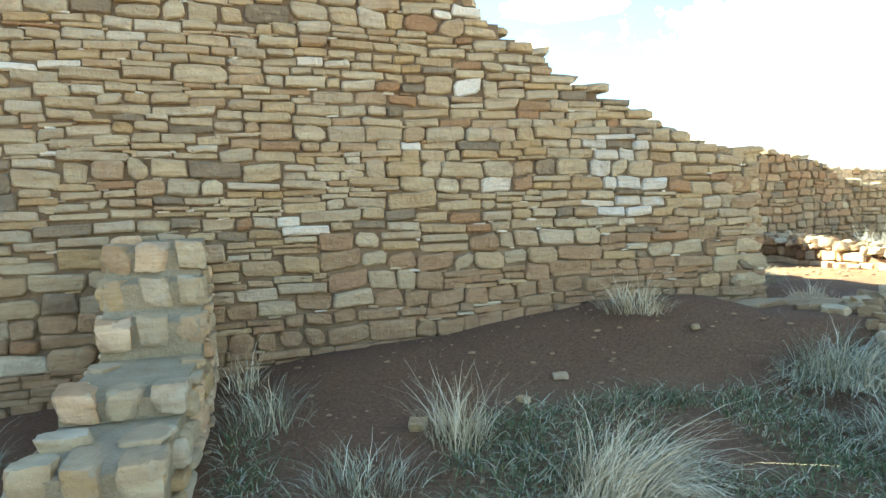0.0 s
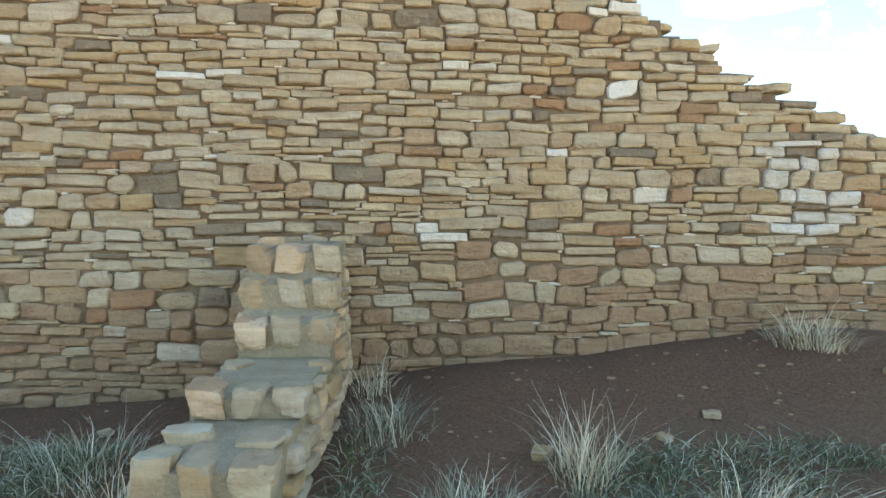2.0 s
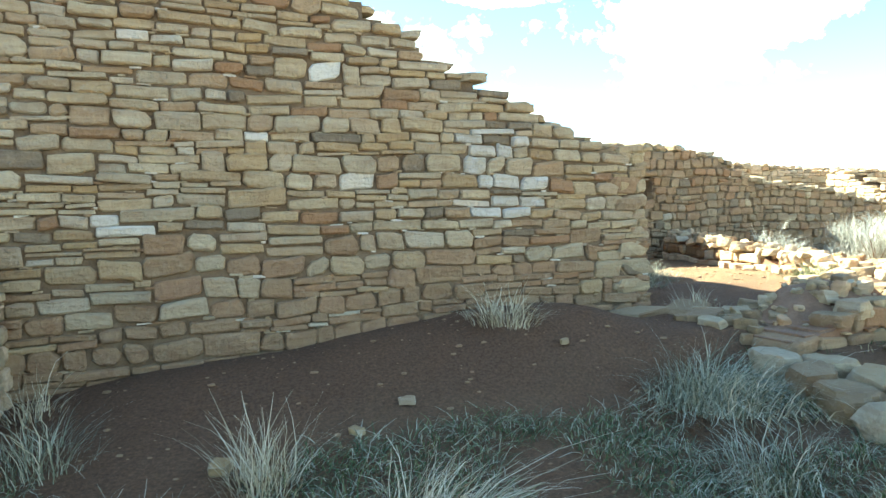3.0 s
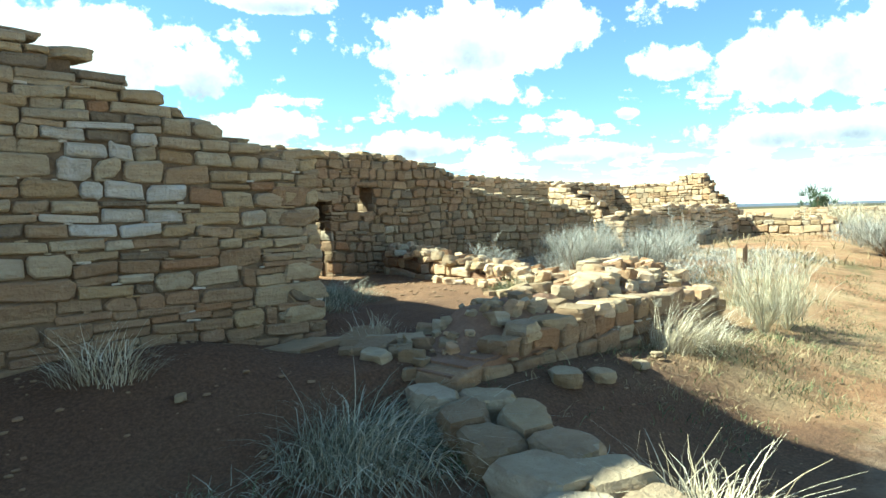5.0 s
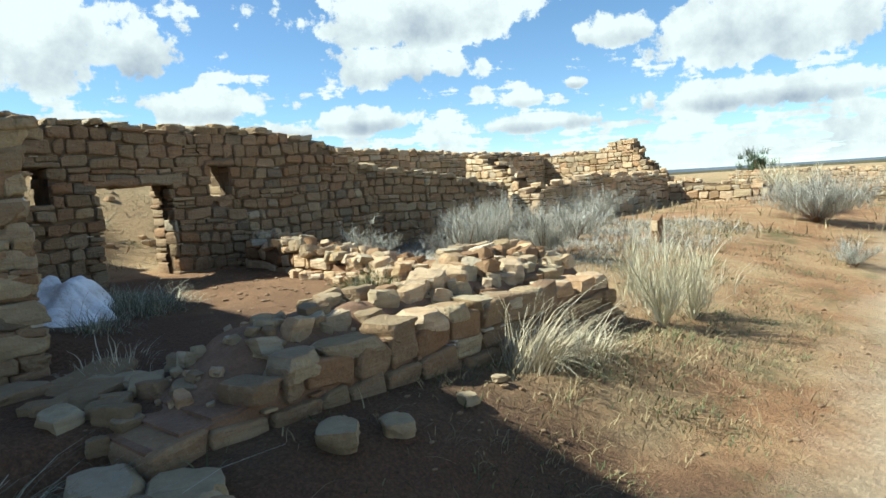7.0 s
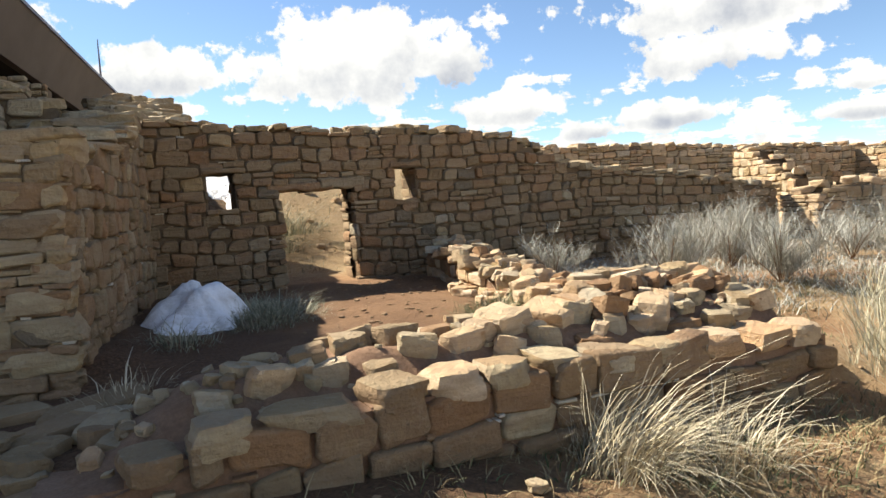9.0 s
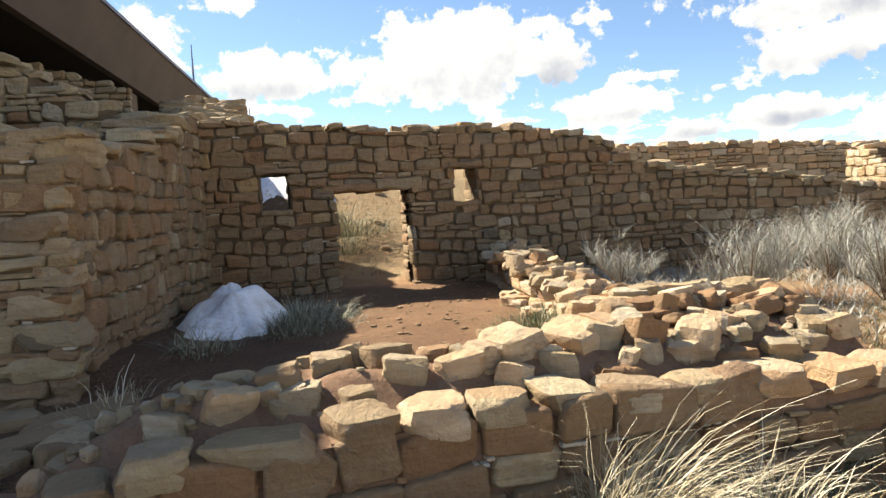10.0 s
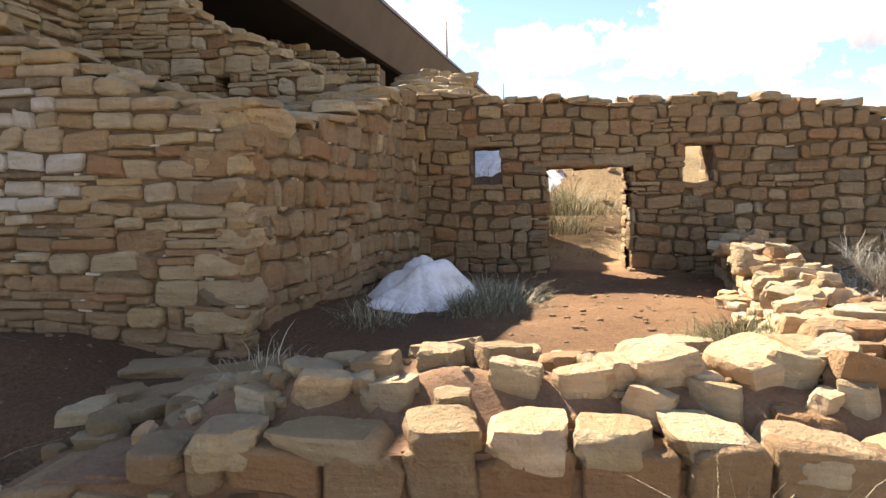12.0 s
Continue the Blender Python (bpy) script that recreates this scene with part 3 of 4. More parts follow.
def main_tone(s, z, rng, foot):
    x = s + MX
    for wx, wz in WHITE:
        if abs(x - wx) < 0.13 and abs(z - wz) < 0.05:
            return stone_pale
    if math.hypot((x - 3.52) / 0.36, (z - 1.85) / 0.36) < 1 + 0.4 * rng.random() and rng.random() < 0.6:
        return stone_lime if rng.random() < 0.82 else stone_dark
    hgt = z - foot
    if hgt < 0.75 and rng.random() < 1.15 - 1.2 * hgt:
        return stone_mud_shade
    r = rng.random()
    return stone_red if r < 0.035 else stone_pale if r < 0.04 else stone_dark if r < 0.09 else stone_tan


def main_top(s):
    x = s + MX
    z = ramp1(x, -7, 4.3, 0, 4.2, 1.6, 3.7, 2.1, 3.42, 2.4, 3.18, 2.92, 2.86, 3.38, 2.66, 3.83, 2.47, 4.35, 2.25, 4.7, 2.16, 5.2, 2.1)
    return z + 0.045 * noise.noise((x * 2.6, 0.3, 0))


main_wall, _, mlen = wall("wall_main", (MX, 5.43), (5.06, 5.43), 0.75, main_top, 3, "tall tan sandstone masonry wall with a stepped broken top",
                          hs=(0.075, 0.165), ws=(0.19, 0.36), tone=main_tone, batter=0.05, gap=0.013, core_in=0.036, chips=900, pick=lambda s, z: 7.6 < s and z < 2.6 and (s > 9.2 or z < 1.6), split=0.42)
cap_stones(main_wall, mlen, 0.75, main_top, 21, 0.22, (0.2, 0.42), (0.05, 0.1), s0=8.6, rows=2, batter=0.05)


# quoins at the corner of the main wall
QU, z = random.Random(71), 0.62
while z < 1.98:
    h, long_ = QU.uniform(0.1, 0.19), QU.random() < 0.55
    w, d = (QU.uniform(0.34, 0.5), QU.uniform(0.24, 0.32)) if long_ else (QU.uniform(0.2, 0.28), QU.uniform(0.36, 0.5))
    rock(main_wall, QU.choice((stone_tan, stone_brown, stone_tan, stone_red, stone_mud_shade)), 5.12 - MX - w / 2 + QU.uniform(-0.015, 0.015), 0.05 * z - 0.015 + d / 2 + QU.uniform(-0.012, 0.012), z + h / 2, w, d, h * 0.92, QU.uniform(-3, 3), QU.uniform(-2, 2), QU.uniform(-2, 2))
    z += h

# return wall of the second room


def ret_top(s):
    return ramp1(s, 0, 2.1, 0.4, 2.05, 1.2, 2.2, 2.1, 2.42, 3.0, 2.66, 3.8, 2.78) + 0.03 * noise.noise((s * 3, 5.1, 0))


def room_shaded_tone(s, z, rng, foot):
    # Browner stone than the main wall's, with the room's shade mixed into the tones.
    r = rng.random()
    if z - foot < 0.3 and r < 0.45 or r < 0.34:
        return stone_mud_shade
    return stone_red if r > 0.90 else stone_dark if r > 0.85 else stone_brown if r > 0.4 else stone_tan


ret_wall, _, rlen = wall("wall_return", (5.10, 5.68), (5.30, 9.3), 0.8, ret_top, 7, "sandstone return wall beside the melting snow", hs=(0.11, 0.2), ws=(0.15, 0.29), tone=room_shaded_tone, split=0.06, gap=0.018, chips=120)
cap_stones(ret_wall, rlen, 0.85, ret_top, 22, 0.24, (0.22, 0.5), (0.05, 0.12), rows=3)

# back wall with a doorway and two small windows
B0, B1 = (5.25, 9.245), (15.4, 10.108)
BS = 1 / math.cos(math.atan(0.085))


def at(x):
    return (x - B0[0]) * BS


def back_top(s):
    x = B0[0] + s / BS
    return ramp1(x, 5.2, 2.75, 6.3, 2.62, 7.5, 2.6, 9.1, 2.58, 9.9, 2.5, 10.4, 2.35, 10.8, 2.08, 11.5, 1.98, 12.75, 1.9, 14, 1.72, 15.3, 1.55, 16.2, 1.5) + 0.04 * noise.noise((x * 2.1, 9.1, 0))


OPEN = [(at(6.78), at(7.64), 0.4, 1.87), (at(5.93), at(6.22), 1.69, 2.10), (at(8.23), at(8.52), 1.68, 2.10)]
back_wall, _, blen = wall("wall_back", B0, B1, 0.55, back_top, 9, "tan sandstone wall with a doorway and two window holes", hs=(0.105, 0.18), ws=(0.16, 0.3), gap=0.016, chips=120,
                          openings=OPEN, tone=room_shaded_tone, both=True, split=0.22, pick=lambda s, z: s < 6.5)
cap_stones(back_wall, blen, 0.55, back_top, 23, 0.2, (0.16, 0.36), (0.06, 0.13), rows=2, tone=lambda *a: stone_tan)

# the return wall goes on north of the back wall
def north_top(s):
    return ramp1(s, 0, 2.78, 0.6, 2.92, 1.4, 3.12, 3.1, 3.45) + 0.12 * noise.noise((s * 2.5, 6.3, 0))


nw, _, nlen = wall("wall_north_spur", (5.74, 9.86), (5.34, 12.9), 0.9, north_top, 29, "sandstone spur wall behind the room corner", hs=(0.1, 0.18), ws=(0.16, 0.3), tone=room_shaded_tone, both=True, split=0.2, ends=True, limit=120)
cap_stones(nw, nlen, 0.9, north_top, 30, 0.2, (0.2, 0.5), (0.1, 0.2), rows=4, tone=lambda *a: stone_tan)

# rubble wall in front of the second room
RUB = random.Random(31)


def rub_top(s):
    return ramp1(s, 0, 0.56, 0.4, 0.62, 0.9, 0.72, 1.4, 0.74, 2.5, 0.74, 3.3, 0.7, 4.4, 0.66) + 0.012 * noise.noise((s * 2.5, 4.4, 0))


# Face in browner stones: its shade goes into the choice of tone.
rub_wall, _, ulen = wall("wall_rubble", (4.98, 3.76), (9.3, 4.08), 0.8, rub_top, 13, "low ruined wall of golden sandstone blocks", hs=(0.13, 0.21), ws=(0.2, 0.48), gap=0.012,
                         tone=lambda s, z, r, f: r.choice((stone_brown, stone_mud_shade, stone_mud_shade, stone_tan, stone_red)), split=0.14, core_mat=rubble_mud, bed=0.0, ends=True, chips=60, slack=0.1)


# great corner stone and lintels
rock(main_wall, stone_tan, 4.93 - MX, 0.42, 2.06, 0.5, 0.6, 0.2, 3, kind=2)


def slab(name, material, parent, x0, x1, y0, y1, z0, z1, seed, rough=0.012):
    """A flat piece of stone or timber with chipped edges."""
    rng = random.Random(seed)
    bm = bmesh.new()
    bmesh.ops.create_cube(bm, size=1.0)
    bmesh.ops.subdivide_edges(bm, edges=[e for e in bm.edges if abs(e.verts[0].co.x - e.verts[1].co.x) > 0.5], cuts=4)
    for v in bm.verts:
        v.co = Vector((x0 + (v.co.x + 0.5) * (x1 - x0), y0 + (v.co.y + 0.5) * (y1 - y0), z0 + (v.co.z + 0.5) * (z1 - z0)))
        v.co += Vector([rng.uniform(-rough, rough) for _ in range(3)])
    bmesh.ops.bevel(bm, geom=bm.edges[:], offset=min(0.015, (z1 - z0) * 0.2), segments=1, affect="EDGES")
    return part(name, bm, material, parent)


slab("lintel", stone_mud_shade, back_wall, at(6.6), at(7.4), -0.01, 0.5, 1.87, 1.955, 1, 0.018)
slab("lintel", stone_brown, back_wall, at(7.25), at(7.82), -0.02, 0.5, 1.872, 2.0, 7, 0.018)
slab("lintel", stone_brown, back_wall, at(5.86), at(6.29), -0.02, 0.5, 2.10, 2.17, 2)
slab("lintel", stone_brown, back_wall, at(8.16), at(8.6), -0.02, 0.5, 2.10, 2.18, 3)
slab("sill", stone_brown, back_wall, at(5.9), at(6.25), -0.015, 0.5, 1.63, 1.69, 4)
slab("sill", stone_brown, back_wall, at(8.2), at(8.55), -0.015, 0.5, 1.62, 1.68, 5)


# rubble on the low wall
def rub_lit_tone(rng, s=9.0):
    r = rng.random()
    # The west end lies in shade: duller tones stand in for it.
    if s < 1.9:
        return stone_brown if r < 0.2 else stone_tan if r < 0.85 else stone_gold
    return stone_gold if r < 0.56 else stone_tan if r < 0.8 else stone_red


def mud_crown(s, y):
    """Height of the mud that beds the stones on the low wall, by metres along it and in from its face."""
    wide = 0.82 + 0.42 * ss(2.7, 3.4, s)
    lift = 0.175 * ss(0.2, 0.46, y) + 0.1 * ss(2.8, 3.5, s) * ss(0.35, 0.8, y)
    return rub_top(s) - 0.02 + lift * ss(0.1, 0.9, s) - 0.5 * ss(wide - 0.12, wide + 0.14, y) + 0.03 * noise.noise((s * 6, y * 6, 2.2))


cr_v = [(0.02 + (ulen - 0.06) * i / 90, 0.03 + 1.37 * j / 30, mud_crown(ulen * i / 90, 0.03 + 1.37 * j / 30)) for i in range(91) for j in range(31)]
cr_f = [(i * 31 + j, i * 31 + 31 + j, i * 31 + 32 + j, i * 31 + j + 1) for i in range(90) for j in range(30)]
link_mesh("mud_bedding", cr_v, cr_f, rubble_mud, rub_wall, True)

# front row of flat slabs laid end to end, flush with the face
s, t = 0.45, RUB.uniform
while s < ulen - 0.1:
    w, h = min(t(0.24, 0.46), ulen - s), t(0.11, 0.15)
    dp = t(0.24, 0.32)
    # Slabs split the same way: dull in the shaded west, golden in the sun.
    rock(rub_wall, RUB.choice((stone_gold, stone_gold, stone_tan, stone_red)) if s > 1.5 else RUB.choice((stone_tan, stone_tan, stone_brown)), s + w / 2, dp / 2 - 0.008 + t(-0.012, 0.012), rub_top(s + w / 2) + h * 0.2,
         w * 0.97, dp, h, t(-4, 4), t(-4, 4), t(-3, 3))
    s += w
# two rows of blocks set on edge in the mud behind them
for row, (yy, sz) in enumerate([(0.36, 0.155), (0.54, 0.18), (0.72, 0.19)]):
    s = 0.75 + 0.12 * row
    while s < (3.1 if row else ulen - 0.2):
        w, d = t(0.8, 1.6) * sz, t(0.75, 1.15) * sz
        h = t(0.12, 0.17)
        y = yy + t(-0.08, 0.08)
        rock(rub_wall, rub_lit_tone(RUB, s), s + w / 2, y, mud_crown(s + w / 2, y) + h * t(-0.25, 0.1), w, d, h, t(-28, 28), t(-14, 10), t(-12, 12))
        s += w * t(1.05, 1.3)
# chips pressed into the mud
for k in range(150):
    s, y = t(0.3, ulen - 0.05), t(0.22, 0.82)
    w = 0.035 + 0.09 * RUB.random() ** 2
    rock(rub_wall, rub_lit_tone(RUB, s), s, y, mud_crown(s, y) + w * 0.12, w, w * t(0.6, 1.0), w * t(0.5, 0.8), t(0, 180), t(-20, 20), t(-20, 20))
# the broad east end: a rim of larger blocks round small rubble
for k in range(13):
    q = k / 12
    s, y = (2.85 + 0.55 * q / 0.35, 0.55 + 0.6 * q / 0.35) if q < 0.35 else (3.4 + 0.85 * (q - 0.35) / 0.65, 1.15 - 0.05 * q)
    w = t(0.2, 0.32)
    rock(rub_wall, RUB.choice((stone_gold, stone_gold, stone_tan)), s, y, mud_crown(s, min(y, 1.0)) + 0.03, w, w * t(0.6, 0.9), t(0.15, 0.21), t(-40, 40), t(-10, 10), t(-10, 10))
for k in range(80):
    s, y = t(3.0, ulen - 0.08), t(0.4, 1.1)
    w = 0.08 + 0.16 * RUB.random() ** 1.5
    rock(rub_wall, RUB.choice((stone_gold, stone_red, stone_red, stone_tan)), s, y, mud_crown(s, y) + w * 0.2, w, w * t(0.6, 0.95), w * t(0.45, 0.7), t(0, 180), t(-18, 18), t(-18, 18))
for s, y, w, d in [(2.75, 0.62, 0.44, 0.34), (2.35, 0.5, 0.32, 0.26), (3.35, 0.45, 0.3, 0.22)]:
    rock(rub_wall, stone_gold, s, y, mud_crown(s, y) + 0.01, w, d, 0.2, 12 * s, 5, -6)


# stones bedded in the terrace at the west end of the low wall
for k in range(22):
    x, y = RUB.uniform(4.75, 5.9), RUB.uniform(4.15, 4.95)
    w = RUB.uniform(0.1, 0.32)
    rock(rub_wall, stone_brown if k % 3 else stone_tan, *(rub_wall.matrix_world.inverted() @ Vector((x, y, gz(x, y) + 0.01))), w, w * RUB.uniform(0.55, 0.9), RUB.uniform(0.06, 0.12), RUB.uniform(0, 180), RUB.uniform(-10, 10), RUB.uniform(-10, 10))
for x, y, w in [(4.72, 5.2, 0.55), (5.2, 5.1, 0.6), (5.05, 4.75, 0.4)]:
    rock(rub_wall, stone_brown, *(rub_wall.matrix_world.inverted() @ Vector((x, y, gz(x, y) + 0.005))), w, w * 0.7, 0.09, 40 * x, 2, 3)

# second, lower rubble wall, running north to the back wall
w2, _, w2len = wall("wall_rubble_north", (8.62, 5.1), (8.98, 9.25), 0.45, knots(0, 0.74, 1.0, 0.8, 2.4, 0.9, 3.4, 1.02, 4.2, 1.06), 17, "tumbled low rubble wall of reddish sandstone",
                    hs=(0.09, 0.16), ws=(0.14, 0.3), tone=lambda s, z, r, f: stone_gold if r.random() < 0.5 else stone_red, core_mat=rubble_mud, both=True)
for k in range(110):
    s = RUB.uniform(0, w2len)
    rock(w2, rub_lit_tone(RUB), s, RUB.uniform(-0.05, 0.5), float(np.interp(s, (0, 1, 2.4, 4.2), (0.76, 0.82, 0.92, 1.08))) + RUB.uniform(-0.03, 0.07), RUB.uniform(0.12, 0.3), RUB.uniform(0.1, 0.22), RUB.uniform(0.08, 0.15),
         RUB.uniform(0, 180), RUB.uniform(-15, 15), RUB.uniform(-15, 15))
for k in range(26):
    s = RUB.uniform(0, 2.6)
    x, y = 8.2 + 0.09 * s - RUB.uniform(0.0, 0.22), 5.3 + s
    rock(w2, rub_lit_tone(RUB), *(w2.matrix_world.inverted() @ Vector((x, y, gz(x, y) + 0.04))), RUB.uniform(0.08, 0.22), RUB.uniform(0.08, 0.18), RUB.uniform(0.06, 0.12), RUB.uniform(0, 180))

# kerb of flat stones
kerb = tagged(new("kerb"), "low kerb of flat pale sandstone slabs", "kerb", kind="structure")
kd = (K1 - K0).normalized()
kn_ = Vector((-kd.y, kd.x))
ka = math.degrees(math.atan2(kd.y, kd.x))
# two ranks of slabs side by side, broken joints between them
for side, wide in ((-0.13, 0.3), (0.14, 0.27)):
    s = -0.1 if side < 0 else 0.06
    while s < (K1 - K0).length:
        step = RUB.uniform(0.26, 0.52)
        q = (s + step / 2) / (K1 - K0).length
        c = K0 + kd * (s + step / 2) + kn_ * (side + RUB.uniform(-0.03, 0.03))
        rock(kerb, RUB.choice((stone_tan, stone_tan, stone_brown)), c.x, c.y, 0.42 - 0.07 * q + RUB.uniform(-0.012, 0.012), step * 1.06, wide + RUB.uniform(0.0, 0.07), RUB.uniform(0.2, 0.25),
             ka + RUB.uniform(-7, 7), RUB.uniform(-4, 4), RUB.uniform(-3, 3))
        s += step
for x, y, w in [(5.75, 3.5, 0.26), (6.05, 3.42, 0.2), (6.6, 3.45, 0.13), (7.0, 3.55, 0.1)]:
    tagged(rock(None, stone_tan, x, y, gz(x, y) + 0.03, w, w * 0.8, w * 0.45, 40 * x, name="fallen_stone"), "flat tan sandstone block fallen beside the low wall", "stone", "fallen stones")

# ---- stepped buttress against the main wall ----
buttress = tagged(new("buttress"), "stepped buttress of golden stones set in grey cement", "buttress", kind="structure")
TIERS = [(4.74, 1.43), (4.60, 1.22), (4.44, 0.98), (3.70, 0.69), (3.12, 0.50), (2.58, 0.24), (2.15, 0.05)]
XL, XR = -0.88, -0.20


def xl(y):
    return XL - 0.10 * max(0.0, 4.4 - y)


def xr(y):
    return XR - 0.10 * max(0.0, 4.4 - y)


bm = bmesh.new()
prof = []
for k, (yf, zt) in enumerate(TIERS):
    back = TIERS[k - 1][0] + 0.05 if k else 5.6
    prof += [(back, zt + 0.03), (yf + 0.16, zt - 0.01), (yf + 0.045, zt - 0.05)]
prof += [(2.1, -0.3), (5.6, -0.3)]
ring_a = [bm.verts.new((xl(y) + 0.05, y, z)) for y, z in prof]
ring_b = [bm.verts.new((xr(y) - 0.05, y, z)) for y, z in prof]
bm.faces.new(ring_a)
bm.faces.new(ring_b[::-1])
for k in range(len(prof)):
    j = (k + 1) % len(prof)
    bm.faces.new((ring_a[j], ring_a[k], ring_b[k], ring_b[j]))
bmesh.ops.recalc_face_normals(bm, faces=bm.faces[:])
part("cement_core", bm, cement, buttress)
BUT = random.Random(41)
for k, (yf, zt) in enumerate(TIERS):
    low = TIERS[k + 1][1] if k + 1 < len(TIERS) else zt - 0.2
    h = min(0.21, max(0.15, zt - low + (0.0 if k < 2 else -0.02)))
    x, wide = xl(yf), (xr(yf) - xl(yf))
    parts_n = 3
    cut = sorted(BUT.uniform(0.8, 1.2) for _ in range(parts_n))
    BUT.shuffle(cut)
    for c in cut:
        w = wide * c / sum(cut)
        dep = BUT.uniform(0.26, 0.36)
        rock(buttress, stone_gold if BUT.random() < 0.3 else stone_tan, x + w / 2, yf + dep / 2 + BUT.uniform(-0.02, 0.03), zt - h / 2 + BUT.uniform(-0.005, 0.02),
             w * 0.93, dep, h, BUT.uniform(-6, 6), BUT.uniform(-5, 5), BUT.uniform(-3, 3))
        x += w
for k, (yf, zt) in enumerate(TIERS[:-1]):
    y1 = TIERS[k - 1][0] if k else 5.45
    y = yf + 0.36
    while y < y1 - 0.02:
        for q in (0.2, 0.52, 0.82):
            if BUT.random() < 0.3:
                w = BUT.uniform(0.16, 0.26)
                rock(buttress, stone_gold if BUT.random() < 0.25 else stone_tan, xl(y) + q * (xr(y) - xl(y)) + BUT.uniform(-0.04, 0.04), y + BUT.uniform(-0.03, 0.03), zt + 0.0 + 0.03 * BUT.random(),
                     w, BUT.uniform(0.14, 0.24), BUT.uniform(0.06, 0.1), BUT.uniform(-30, 30), BUT.uniform(-8, 8), BUT.uniform(-8, 8))
        y += 0.25
for side in (0, 1):
    rng = random.Random(51 + side)
    for s, z, w, h in lay_courses(3.2, -0.25, 1.42, rng, (0.09, 0.17), (0.14, 0.3), 0.2):
        y = 2.3 + s
        t = max([zt for yf, zt in TIERS if yf < y - w / 2 - 0.12] or [-1])
        if z + h / 2 > t + 0.01 or y + w / 2 > 5.55:
            continue
        me, sc = shared_stone(w - 0.03, h - 0.025, 0.1, stone_gold if rng.random() < 0.35 else stone_tan)
        ob = new("stone", me)
        ob.parent = buttress
        px_, rz = (xr(y) + rng.uniform(-0.012, 0.012), 90) if side else (xl(y) + rng.uniform(-0.012, 0.012), -90)
        ob.matrix_basis = pose(px_, y, z, 0, rng.uniform(-2, 2), rz + rng.uniform(-3, 3) - (5.7 if y < 4.4 else 0.0)) @ Matrix.Diagonal((*sc, 1))

# ---- high walls under the shelter ----


def high_tone(s, z, rng, foot):
    return stone_red if rng.random() < 0.08 else stone_tan


hw, _, hwl = wall("wall_high", (-6, 8.4), (4.62, 8.4), 0.6, knots(0, 4.75, 6.5, 4.75, 8.0, 4.18, 9.1, 3.5, 9.6, 3.24, 10.2, 2.96, 10.7, 2.7), 61, "high sandstone wall under the shelter roof, top broken down",
                  hs=(0.09, 0.2), ws=(0.18, 0.4), tone=high_tone, openings=[(8.55, 8.70, 2.70, 2.84), (9.30, 9.45, 2.70, 2.84)], zlo=1.6, pick=lambda s, z: s > 7.5 and z > 2.3, split=0.45)
cap_stones(hw, hwl, 0.6, knots(0, 4.75, 6.5, 4.75, 8.0, 4.18, 9.1, 3.5, 9.6, 3.24, 10.2, 2.96, 10.7, 2.7), 62, 0.25, (0.18, 0.36), (0.06, 0.12), s0=8.0)
wall("wall_high_side", (1.75, 6.2), (1.75, 8.4), 0.5, knots(0, 4.3, 2.2, 4.75), 63, "high sandstone side wall under the shelter roof", hs=(0.09, 0.2), ws=(0.18, 0.4), tone=high_tone, zlo=2.2, limit=150, split=0.45)
wall("wall_high_north", (-4, 13.2), (3.7, 13.2), 0.6, knots(0, 4.75, 5.0, 4.6, 6.4, 4.25, 7.7, 3.85), 64, "distant high sandstone wall beneath the shelter roof", hs=(0.08, 0.15), ws=(0.14, 0.3), tone=high_tone, zlo=2.6, limit=120)

# ---- shelter roof ----
roof = tagged(new("shelter_roof"), "huge flat shelter roof with a brown fascia over the ruin", "roof")


def roof_x(y):
    return 2.86 + 0.105 * (y - 9)


def prism(name, sect, y0, y1, material, label=""):
    """A long bar: a section of (x from the roof's edge, z) carried from y0 to y1."""
    b = bmesh.new()
    n = len(sect)
    a_ = [b.verts.new((roof_x(y0) + x, y0 - 0.105 * x, z - 0.052 * (y0 - 9))) for x, z in sect]
    b_ = [b.verts.new((roof_x(y1) + x, y1, z - 0.052 * (y1 - 9))) for x, z in sect]
    b.faces.new(a_)
    b.faces.new(b_[::-1])
    for k in range(n):
        j = (k + 1) % n
        b.faces.new((a_[j], a_[k], b_[k], b_[j]))
    bmesh.ops.recalc_face_normals(b, faces=b.faces[:])
    return part(name, b, material, roof, label)


RY0, RY1 = 6.1, 34.0
prism("fascia", [(0, 5.56), (-0.36, 4.72), (-0.5, 4.72), (-0.14, 5.56)], RY0, RY1, roof_m, "brown sloping fascia")
prism("trim", [(0.03, 5.63), (0.03, 5.565), (-0.3, 5.565), (-0.3, 5.63)], RY0, RY1, trim_m, "grey metal edge trim")
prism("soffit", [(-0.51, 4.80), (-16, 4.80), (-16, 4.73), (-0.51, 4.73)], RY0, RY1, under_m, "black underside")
prism("deck", [(-0.31, 5.6), (-16, 5.6), (-16, 5.5), (-0.31, 5.5)], RY0, RY1, roof_m)
for y in (19.4, 27.0):
    b = bmesh.new()
    bmesh.ops.create_cone(b, segments=6, radius1=0.03, radius2=0.012, depth=1.1, cap_ends=True, matrix=pose(roof_x(y) - 0.1, y, 6.1 - 0.052 * (y - 9)))
    part("lightning_rod", b, trim_m, roof, "thin grey rod")

